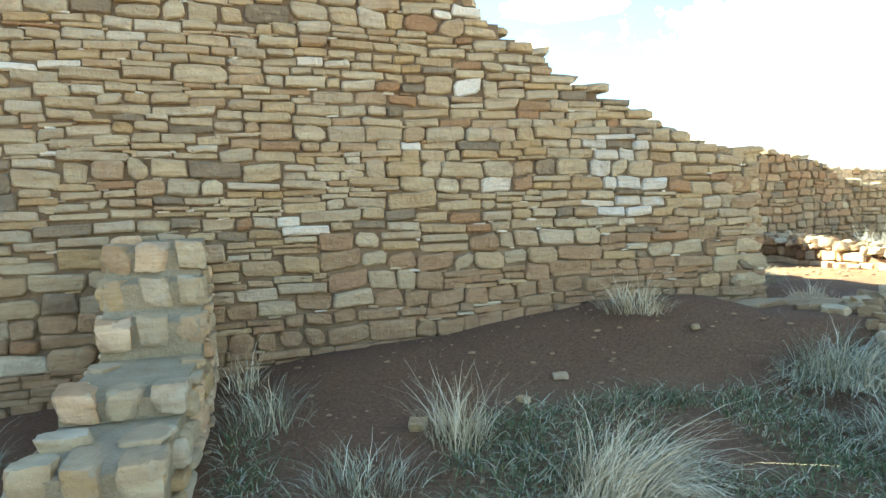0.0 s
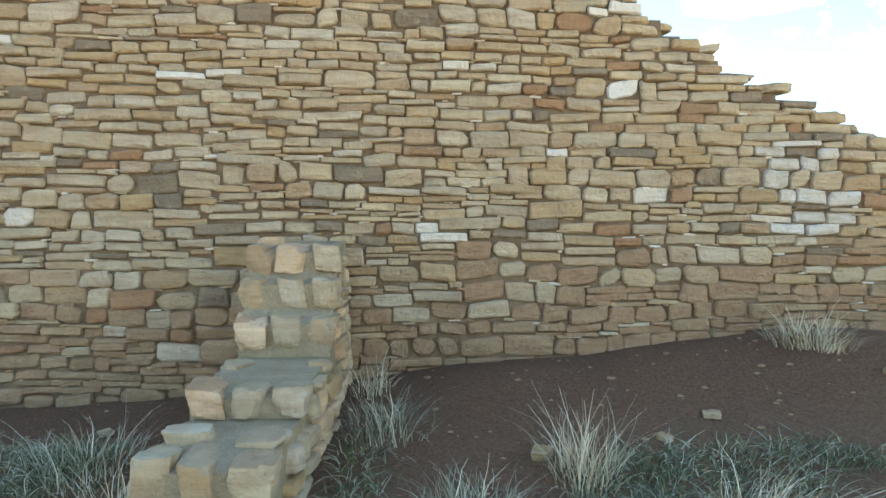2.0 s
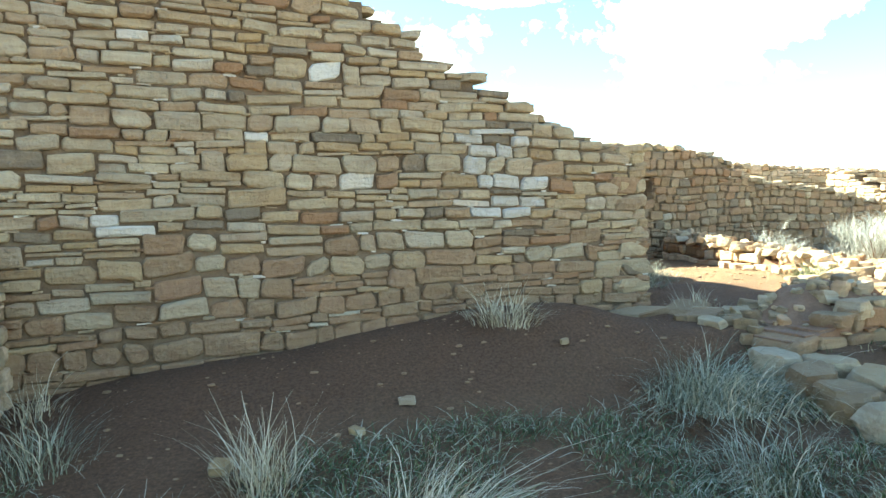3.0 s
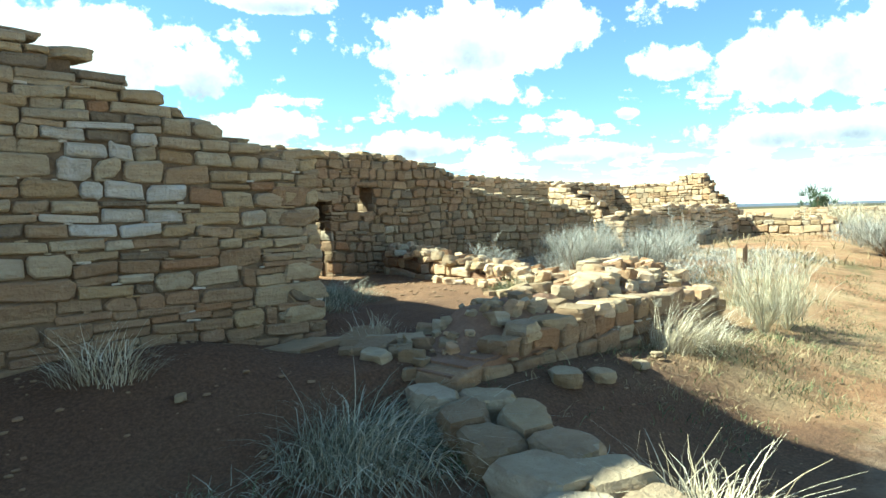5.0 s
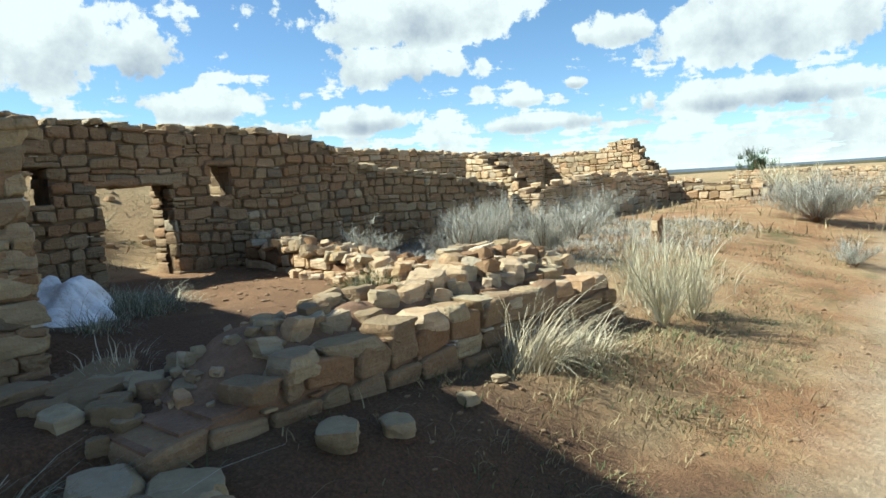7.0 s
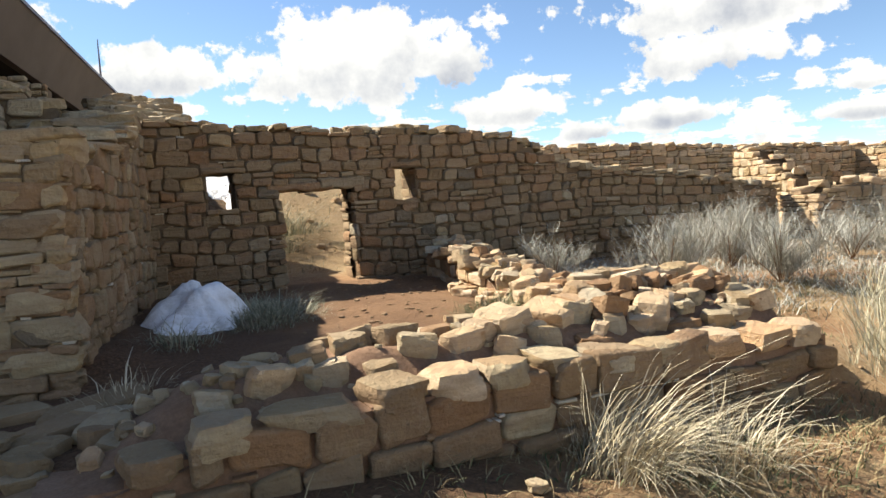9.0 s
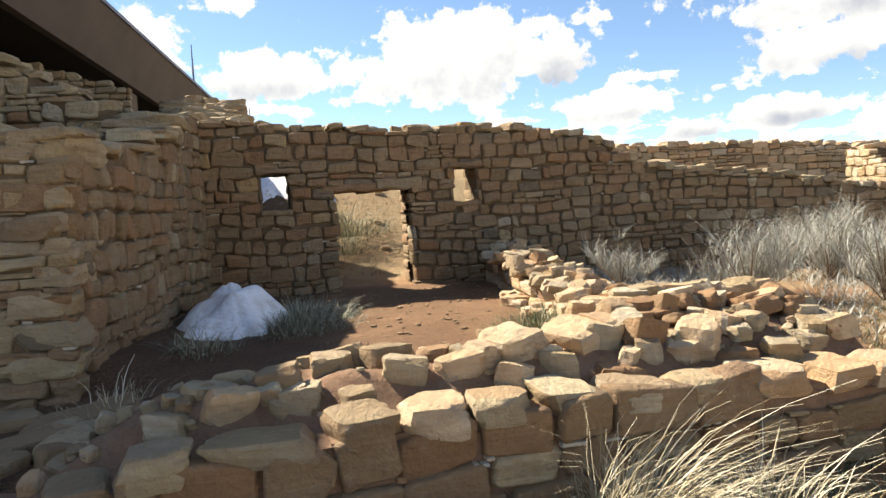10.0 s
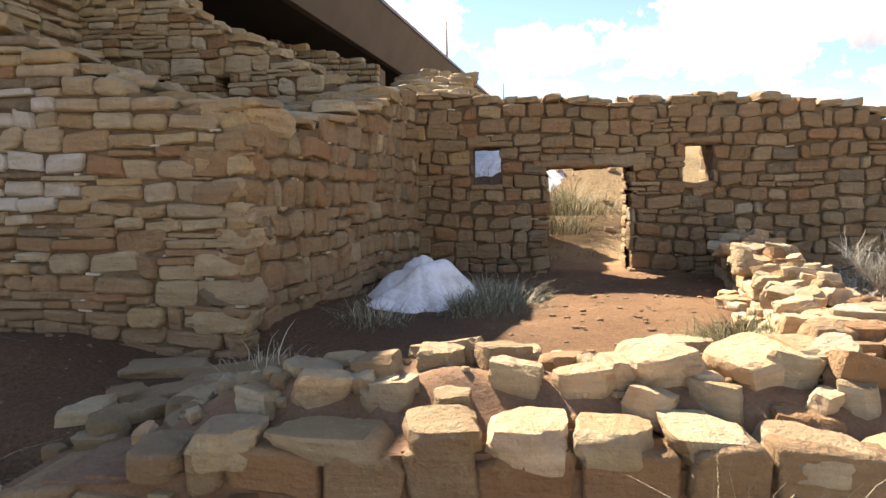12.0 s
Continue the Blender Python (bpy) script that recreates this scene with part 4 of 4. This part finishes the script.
# ---- far walls ----
FAR = [
    ("wall_far_north", (11.2, 14.2), (23.9, 15.2), knots(0, 2.7, 5, 2.72, 8, 2.62, 12.8, 2.6), "far shaded sandstone wall with a ragged top", 71),
    ("wall_far_tower", (24.0, 15.6), (24.0, 10.6), knots(0, 2.55, 2.6, 2.52, 3.0, 2.72, 3.5, 2.92, 3.9, 2.7, 4.1, 2.25, 4.5, 1.9, 5.0, 1.5), "sunlit far wall rising to a ragged stub", 72),
    ("wall_far_middle", (15.76, 9.38), (22.7, 9.95), knots(0, 1.5, 2, 1.62, 3, 1.68, 6.9, 1.62), "far shaded wall beside grey brush", 73),
    ("wall_far_pillar", (15.46, 10.12), (15.46, 9.36), knots(0, 1.42, 0.8, 1.42), "sunlit squared end of a far wall", 78),
    ("wall_far_low", (22.9, 10.1), (23.25, 7.3), knots(0, 1.42, 2.8, 1.16), "low sunlit sandstone wall at the edge of the yard", 74),
    ("wall_far_east", (23.9, 6.3), (26.0, 2.2), knots(0, 0.95, 4.6, 0.8), "low broken sandstone wall among dry grass", 75),
    ("wall_far_stub", (17.1, 12.9), (16.2, 10.5), knots(0, 2.42, 0.8, 2.3, 1.6, 2.0, 2.6, 1.65), "sloping broken end of a far wall", 76),
    ("wall_far_line", (34.0, 12.5), (34.5, 3.0), knots(0, 1.5, 9.5, 1.25), "long low line of stones far off", 77),
]
for nm, a, b_, tp, lab, sd in FAR:
    fw, _, fl = wall(nm, a, b_, 0.28 if "pillar" in nm else 0.55, tp, sd, lab, hs=(0.13, 0.22), ws=(0.22, 0.4), tone=lambda s, z, r, f: stone_gold if r.random() < 0.5 else stone_tan, both=True, limit=150, ends=True)
    cap_stones(fw, fl, 0.28 if "pillar" in nm else 0.55, tp, sd + 100, 0.34, (0.2, 0.42), (0.08, 0.16), rows=1, tone=lambda *q: stone_gold)
# ---- snow ----


def snow_heap(name, cx, cy, rx, ry, h, seed, label, tilt=0.0, back=0.0):
    vs, fs = [], []
    nr, na = 22, 72
    for i in range(nr + 1):
        q = i / nr
        for k in range(na):
            a = 2 * math.pi * k / na
            lob = 1 + 0.5 * noise.noise((math.cos(a) * 1.6, math.sin(a) * 1.6, seed)) + 0.22 * noise.noise((math.cos(a) * 5, math.sin(a) * 5, seed))
            x, y = cx + rx * q * lob * math.cos(a), cy + ry * q * lob * math.sin(a)
            body = (1 - q ** 2.6) * (0.86 + 0.34 * noise.noise((x * 1.7, y * 1.7, seed)) + 0.24 * noise.noise((x * 4.2, y * 4.2, seed)))
            z = gz(x, y) + h * body + (tilt * (x - cx) + back * (y - cy)) * (1 - q ** 1.5) + 0.012 * noise.noise((x * 14, y * 14, seed)) * (1 - q) - 0.02 * q
            vs.append((x, y, z))
    for i in range(nr):
        for k in range(na):
            j = (k + 1) % na
            fs.append((i * na + k, (i + 1) * na + k, (i + 1) * na + j, i * na + j))
    return tagged(link_mesh(name, vs, fs, snow_m, smooth=True), label, "snow")


snow_heap("snow_patch", 5.7, 7.38, 0.42, 0.6, 0.34, 2.0, "melting white snow heap on bare red soil", 0.16, 0.42)
snow_heap("snow_bank", 5.75, 14.4, 1.0, 1.2, 0.14, 4.0, "thin old snow bank on the slope behind the wall")
snow_heap("snow_bank", 6.55, 13.6, 0.5, 0.8, 0.1, 6.0, "small old snow patch behind the doorway")


# ---- plants ----
def blades(verts, faces, x, y, z, n, length, rng, spread=0.16, lean=0.7, width=0.004, droop=0.6, bias=(0, 0)):
    """n bent blades or stems growing from a clump at x, y."""
    for _ in range(n):
        a, r = rng.uniform(0, 6.283), spread * math.sqrt(rng.random())
        px_, py_ = x + r * math.cos(a), y + r * math.sin(a)
        b = a + rng.uniform(-0.7, 0.7)
        out = lean * (0.25 + 0.75 * rng.random()) * (0.4 + 0.6 * r / spread)
        dx, dy = math.cos(b) * out + bias[0], math.sin(b) * out + bias[1]
        L = length * rng.uniform(0.45, 1.1)
        wv = Vector((-math.sin(b), math.cos(b), 0)) * width * 0.62 * rng.uniform(0.7, 1.6)
        b0, segs = len(verts), 4
        dr = droop * rng.uniform(0.2, 1.2)
        kx, ky = rng.uniform(-0.42, 0.42), rng.uniform(-0.42, 0.42)
        jx = jy = 0.0
        for k in range(segs + 1):
            q = k / segs
            hh = L * (q - dr * 0.62 * q ** 2.4 * min(1.3, 0.35 + abs(dx) + abs(dy)))
            jx += rng.uniform(-0.05, 0.05) * L
            jy += rng.uniform(-0.05, 0.05) * L
            c = Vector((px_ + dx * L * q ** 1.35 + kx * L * q * q + jx, py_ + dy * L * q ** 1.35 + ky * L * q * q + jy, z - 0.02 + max(hh, -0.02 + 0.02 * q)))
            t = wv * (1 - 0.75 * q)
            verts.extend([tuple(c - t), tuple(c + t)])
        for k in range(segs):
            faces.append((b0 + 2 * k, b0 + 2 * k + 1, b0 + 2 * k + 3, b0 + 2 * k + 2))


def tuft(name, x, y, n, length, material, label, seed, spread=0.16, lean=0.7, width=0.004, droop=0.6, bias=(0, 0), category="grass", group="", stray=7):
    rng = random.Random(seed)
    ob = tagged(new(name), label, category, group)
    ob.location = (x, y, gz(x, y))
    v, f = [], []
    blades(v, f, 0, 0, 0, int(n * 0.75), length * 0.95, rng, spread, lean * 1.15, width, droop * 1.3, bias)
    tagged(link_mesh("stalk_clump", v, f, material, ob), kind="stuff")
    v, f = [], []
    blades(v, f, 0, 0, 0, int(n * 1.1), length * 0.55, rng, spread * 1.5, lean * 1.5, width, droop * 1.2, bias)
    tagged(link_mesh("blade_clump", v, f, material, ob), kind="stuff")
    if stray:
        v, f = [], []
        blades(v, f, 0, 0, 0, stray, length * 1.2, rng, spread, lean * 1.2, width * 1.2, droop * 0.8, bias)
        tagged(link_mesh("stem_spray", v, f, straw_mat, ob), kind="stuff")
    return ob


D, G = "dry straw-coloured bunch grass on bare soil", "dry grass tufts"
tuft("grass_tuft", 1.8, 3.0, 560, 0.68, straw_mat, "large pale straw bunch grass drooping over soil", 1, 0.2, 0.6, 0.0048, 1.1, (0.6, -0.05), group=G)
tuft("grass_tuft", 1.2, 3.75, 120, 0.5, straw_mat, D, 2, 0.13, 0.6, 0.004, 0.3, group=G)
tuft("grass_tuft", 3.25, 5.0, 170, 0.42, straw_mat, "dry bunch grass at the foot of the wall", 3, 0.2, 0.9, 0.004, 0.7, group=G)
tuft("grass_tuft", 4.25, 3.8, 1000, 0.6, grey_mat, "thick grey-green drooping bunch grass on the bank", 4, 0.32, 1.0, 0.0045, 1.5, (0.45, -0.1), group=G)
tuft("grass_tuft", 4.3, 3.5, 140, 0.45, straw_mat, "pale dry stalks among the grey grass on the bank", 41, 0.3, 0.8, 0.0048, 1.1, (0.3, -0.2), group=G)
tuft("grass_tuft", 3.85, 2.85, 400, 0.42, grey_mat, "grey-green bunch grass beside the kerb", 5, 0.3, 1.0, 0.004, 1.2, group=G)
tuft("grass_tuft", 4.72, 2.0, 300, 0.5, straw_mat, "pale dry grass at the end of the kerb", 6, 0.2, 0.9, 0.005, 0.8, group=G)
tuft("grass_tuft", 0.1, 4.35, 150, 0.38, grey_mat, "grey grass beside the stepped buttress", 7, 0.2, 0.8, group=G)
tuft("grass_tuft", 0.0, 5.0, 40, 0.4, straw_mat, "thin dry stalks beside the stepped buttress", 8, 0.1, 0.8, group=G)
tuft("grass_tuft", 0.55, 3.4, 200, 0.34, grey_mat, "grey grass in the shaded yard", 9, 0.24, 0.8, group=G)
tuft("grass_tuft", -1.5, 3.9, 120, 0.36, grey_mat, "grey grass in the shaded yard", 10, 0.25, 0.8, group=G)
tuft("grass_tuft", -1.15, 3.4, 90, 0.34, straw_mat, D, 12, 0.15, 0.8, group=G)
tuft("grass_tuft", 7.5, 3.7, 360, 0.66, straw_mat, "golden dry grass drooping before the low wall", 13, 0.16, 0.7, 0.0042, 1.0, (0.55, -0.15), group=G)
tuft("grass_tuft", 8.0, 3.62, 150, 0.45, straw_mat, "golden dry grass drooping before the low wall", 14, 0.2, 1.0, 0.004, 0.8, group=G)
tuft("grass_tuft", 6.3, 7.15, 620, 0.3, grey_mat, "matted grey-green grass beside the snow", 15, 0.36, 1.0, 0.004, 1.0, group=G)
tuft("grass_tuft", 6.2, 7.55, 200, 0.3, grey_mat, "matted grey-green grass beside the snow", 16, 0.3, 1.0, 0.004, 1.0, group=G)
tuft("grass_tuft", 8.02, 5.95, 620, 0.28, green_mat, "fresh green grass tuft beside the rubble", 17, 0.27, 0.8, group=G)
tuft("grass_tuft", 7.95, 5.85, 160, 0.26, straw_mat, D, 18, 0.2, 0.8, group=G)
tuft("grass_tuft", 5.35, 5.15, 60, 0.22, straw_mat, D, 19, 0.2, 0.8, group=G)
tuft("grass_tuft", 6.75, 11.6, 420, 0.6, grey_mat, "grey grass beyond the doorway", 20, 0.4, 0.8, group=G)
tuft("grass_tuft", 6.95, 12.2, 420, 0.7, grey_mat, "grey grass beyond the doorway", 21, 0.5, 0.9, 0.006, group=G)
tuft("grass_tuft", 6.3, 7.75, 520, 0.3, grey_mat, "matted grey-green grass beside the snow", 22, 0.34, 1.0, 0.004, 1.0, group=G)
tuft("grass_tuft", 5.6, 6.3, 160, 0.3, grey_mat, "matted grey-green grass at the foot of the wall", 23, 0.2, 1.0, 0.004, 1.0, group=G)


def brush(x, y, n, height, material, label, seed, spread, width):
    """A twiggy shrub: woody stems that fan out from the root, each with a spray of fine twigs."""
    rng = random.Random(seed)
    root = tagged(new("brush"), label, "bush", "brush")
    root.location = (x, y, gz(x, y))
    count = max(12, n // 18)
    for k in range(count):
        sv, sf, tv, tf = [], [], [], []
        a, lean = rng.uniform(0, 6.283), spread * 1.5 * math.sqrt(rng.random())
        h = height * rng.uniform(0.45, 1.0) * (1.1 - 0.4 * lean / (spread * 1.5))
        tip = Vector((lean * math.cos(a), lean * math.sin(a), h))
        side = Vector((-math.sin(a), math.cos(a), 0)) * width * 1.3
        for q in (0.0, 0.35, 0.7, 1.0):
            c = Vector((tip.x * q, tip.y * q, -0.03 + tip.z * (q ** 0.8)))
            w = side * (1 - 0.7 * q)
            sv.extend([tuple(c - w), tuple(c + w)])
        sf.extend([(2 * i, 2 * i + 1, 2 * i + 3, 2 * i + 2) for i in range(3)])
        for _ in range(15 if material is brush_mat else 6):
            q = rng.uniform(0.12, 0.98)
            c = Vector((tip.x * q, tip.y * q, tip.z * (q ** 0.8)))
            blades(tv, tf, c.x, c.y, c.z, 5, height * rng.uniform(0.22, 0.5), rng, 0.04, 1.5 if material is brush_mat else 0.7, width * 0.6, 0.2, (0.1 * math.cos(a), 0.1 * math.sin(a)))
        st = link_mesh("stem", sv, sf, wood_m if material is brush_mat else material, root)
        tagged(link_mesh("twig_spray", tv, tf, material, st), kind="stuff")
    return root


B_, BG = "bare grey brush with fine upright twigs", "grey brush"
for k, (x, y, n, L, sp, m_, lab) in enumerate([
        (9.68, 3.8, 620, 0.92, 0.34, pale_mat, "pale yellow rabbitbrush at the end of the low wall"), (10.2, 3.75, 380, 0.75, 0.3, pale_mat, "pale yellow rabbitbrush at the end of the low wall"),
        (10.4, 6.9, 420, 0.8, 0.4, brush_mat, B_), (11.3, 6.3, 380, 0.75, 0.4, brush_mat, B_), (11.9, 7.6, 480, 0.85, 0.5, brush_mat, B_), (12.6, 8.7, 420, 0.75, 0.5, brush_mat, B_),
        (14.3, 7.6, 380, 0.5, 0.5, brush_mat, B_), (9.6, 7.9, 140, 0.55, 0.3, brush_mat, B_), (13.2, 7.0, 300, 0.7, 0.45, brush_mat, B_), (16.6, 8.8, 380, 0.85, 0.6, brush_mat, B_),
        (18.6, 4.9, 1500, 1.05, 0.85, brush_mat, "round grey sagebrush on open ground"), (14.6, 3.35, 260, 0.45, 0.4, brush_mat, "low grey brush on open ground"), (20.5, 5.6, 420, 0.6, 0.6, brush_mat, "round grey sagebrush on open ground"),
        (28, 8.5, 380, 0.9, 1.2, pale_mat, "pale dry brush far off"), (30, 4.5, 420, 0.9, 1.4, pale_mat, "pale dry brush far off"), (27.5, 1.5, 380, 0.8, 1.3, pale_mat, "pale dry brush far off"), (33, 10, 380, 1.2, 1.5, pale_mat, "pale dry brush far off")]):
    brush(x, y, n, L, m_, lab, 200 + k, sp, 0.006 if x < 20 else 0.018)

# juniper on the skyline
jun = tagged(new("juniper_tree"), "small dark green juniper tree on the skyline", "tree")
jun.location = (62.0, 21.0, gz(62.0, 21.0))
b = bmesh.new()
bmesh.ops.create_cone(b, segments=7, radius1=0.2, radius2=0.08, depth=1.6, cap_ends=True, matrix=pose(0, 0, 0.7))
part("trunk", b, wood_m, jun)
_jr, _v, _f = random.Random(77), [], []
for k in range(26):
    a, r, z = _jr.uniform(0, 6.28), _jr.uniform(0, 1.3), _jr.uniform(0.7, 2.4)
    blades(_v, _f, r * math.cos(a), r * math.sin(a), z - 0.25 * r, 30, 0.75, _jr, 0.3, 0.9, 0.03, 0.2)
link_mesh("crown", _v, _f, juniper_mat, jun)

# short grass and pebbles
_gr = random.Random(301)
carpet = {"green_turf": (green_mat, [], []), "dry_turf": (turf_mat, [], []), "grey_turf": (grey_mat, [], []), "litter_turf": (brush_mat, [], [])}
for _ in range(7500):
    x, y = _gr.uniform(-4, 5.0), _gr.uniform(2.0, 4.7)
    if noise.noise((x * 0.9, y * 0.9, 11)) < -0.17 + 0.85 * ss(3.8, 4.7, y) or (XL - 0.5 < x < XR + 0.05 and y > 2.2):
        continue
    _, v, f = carpet["grey_turf" if _gr.random() < 0.45 else "green_turf"]
    blades(v, f, x, y, gz(x, y), 8, 0.15, _gr, 0.1, 1.7, 0.005, 1.3)
for _ in range(12000):
    x, y = _gr.uniform(6.2, 17), _gr.uniform(1.9, 8.5)
    if y > 4 and x < 10 or noise.noise((x * 1.3, y * 1.3, 5)) < 0.02 or y < 0.75 + 0.16 * x + 0.3:
        continue
    _, v, f = carpet["dry_turf" if _gr.random() < 0.5 else "green_turf"]
    blades(v, f, x, y, gz(x, y), 6, 0.07, _gr, 0.12, 1.1, 0.006, 0.9)
for _ in range(600):
    x, y = _gr.gauss(8.4, 1.1), min(4.1, _gr.gauss(3.5, 0.5))
    _, v, f = carpet["dry_turf" if _gr.random() < 0.75 else "green_turf"]
    blades(v, f, x, y, gz(x, y), 6, 0.15, _gr, 0.12, 1.5, 0.005, 1.2)
for _ in range(900):
    x, y = _gr.uniform(15, 45), _gr.uniform(-2, 10)
    _, v, f = carpet["dry_turf"]
    blades(v, f, x, y, gz(x, y), 6, 0.25, _gr, 0.25, 1.0, 0.012, 0.5)
for _ in range(800):
    x, y = 5.3 + 3.7 * _gr.random() ** 1.7, _gr.uniform(10.4, 16)
    _, v, f = carpet["grey_turf" if _gr.random() < 0.6 else "dry_turf"]
    blades(v, f, x, y, gz(x, y), 7, 0.14, _gr, 0.14, 1.6, 0.005, 1.2)
for _ in range(1700):
    x, y = _gr.uniform(9.1, 16.5), _gr.uniform(5.2, 9.8)
    if noise.noise((x * 0.7, y * 0.7, 21)) < -0.25:
        continue
    _, v, f = carpet["litter_turf"]
    blades(v, f, x, y, gz(x, y), 7, 0.26, _gr, 0.2, 1.7, 0.006, 1.2)
for nm, (mt, v, f) in carpet.items():
    tagged(link_mesh(nm, v, f, mt), {"green_turf": "sparse short green grass", "dry_turf": "sparse short dry grass", "grey_turf": "matted grey winter grass", "litter_turf": "dry grey stalks lying among the brush"}[nm], "grass", kind="stuff")
PEBBLES = []
for _ in range(6):
    _bm = bmesh.new()
    bmesh.ops.create_icosphere(_bm, subdivisions=1, radius=0.5)
    for v in _bm.verts:
        v.co *= _gr.uniform(0.7, 1.15)
    _me = bpy.data.meshes.new("pebble")
    _bm.to_mesh(_me)
    _bm.free()
    PEBBLES.append(_me)
pv, pf = [], []
for _ in range(1300):
    if _gr.random() < 0.3:
        x, y = _gr.uniform(-3, 5.0), _gr.uniform(3.0, 5.4)
    elif _gr.random() < 0.5:
        x, y = _gr.uniform(6.4, 8.9), _gr.uniform(4.9, 9.2)
    else:
        x, y = _gr.uniform(6, 14), _gr.uniform(2.2, 5.5)
    w = 0.012 + 0.05 * _gr.random() ** 3
    me = PEBBLES[_gr.randrange(6)]
    c, sn = math.cos(x * 90), math.sin(x * 90)
    b0, z = len(pv), gz(x, y)
    pv.extend((x + w * (v.co.x * c - v.co.y * sn) * 1.2, y + w * (v.co.x * sn + v.co.y * c), z + w * 0.5 * v.co.z + w * 0.12) for v in me.vertices)
    pf.extend(tuple(b0 + k for k in p.vertices) for p in me.polygons)
tagged(link_mesh("gravel", pv, pf, stone_mud_shade), "scattered tan pebbles on soil", "gravel", kind="stuff")
for x, y, w in [(1.02, 3.98, 0.17), (1.8, 4.14, 0.1), (2.2, 4.37, 0.12), (7.66, 5.8, 0.26), (7.6, 6.0, 0.16), (3.55, 4.6, 0.1), (-1.64, 4.44, 0.1), (7.6, 6.0, 0.1)]:
    tagged(rock(None, stone_tan, x, y, gz(x, y) + 0.02, w, w * 0.7, w * 0.42, 70 * x, name="loose_stone"), "tan sandstone chip lying on soil", "stone", "loose stones")

for k in range(16):
    x, y, w = _gr.uniform(6.4, 8.6), _gr.uniform(10.9, 15.0), _gr.uniform(0.07, 0.24)
    tagged(rock(None, stone_gold, x, y, gz(x, y) + 0.02, w, w * 0.8, w * 0.5, 70 * x, name="loose_stone"), "sandstone block on the slope behind the wall", "stone", "loose stones")

# trail marker
post = tagged(new("marker_post"), "short weathered wooden trail marker post", "post")
post.location = (13.62, 5.8, gz(13.62, 5.8))
b = bmesh.new()
bmesh.ops.create_cube(b, size=1.0, matrix=Matrix.Diagonal((0.14, 0.14, 0.46, 1)))
for v in b.verts:
    v.co.z += 0.2
    if v.co.z > 0.3 and v.co.x < 0:
        v.co.z -= 0.09
bmesh.ops.bevel(b, geom=b.edges[:], offset=0.01, segments=1, affect="EDGES")
part("stake", b, wood_m, post)
b = bmesh.new()
bmesh.ops.create_cube(b, size=1.0, matrix=pose(-0.082, 0, 0.26) @ Matrix.Diagonal((0.02, 0.1, 0.16, 1)))
part("plate", b, stone_gold, post, "small pale number plate")

# ---- distance ----


def ridge(name, radius, a0, a1, h0, h1, material, label, seed):
    vs, fs, n = [], [], 120
    for k in range(n + 1):
        a = radians(a0 + (a1 - a0) * k / n)
        x, y = radius * math.sin(a), radius * math.cos(a)
        h = h0 + (h1 - h0) * (0.5 + 0.9 * noise.noise((k * 0.06, seed, 0)))
        vs += [(x, y, -20), (x, y, h), (x * 1.15, y * 1.15, h * 0.6)]
    for k in range(n):
        for r in (0, 1):
            a = 3 * k + r
            fs.append((a, a + 3, a + 4, a + 1))
    return tagged(link_mesh(name, vs, fs, material, smooth=True), label, "hills", kind="structure")


ridge("backdrop", 1900, 0, 360, 8, 26, hill_m, "distant mesas on the horizon, tinted blue for haze", 3.0)
ridge("backdrop_woods", 420, 0, 360, 1.0, 4.2, scrub_m, "dark far line of scrub woods", 8.0)
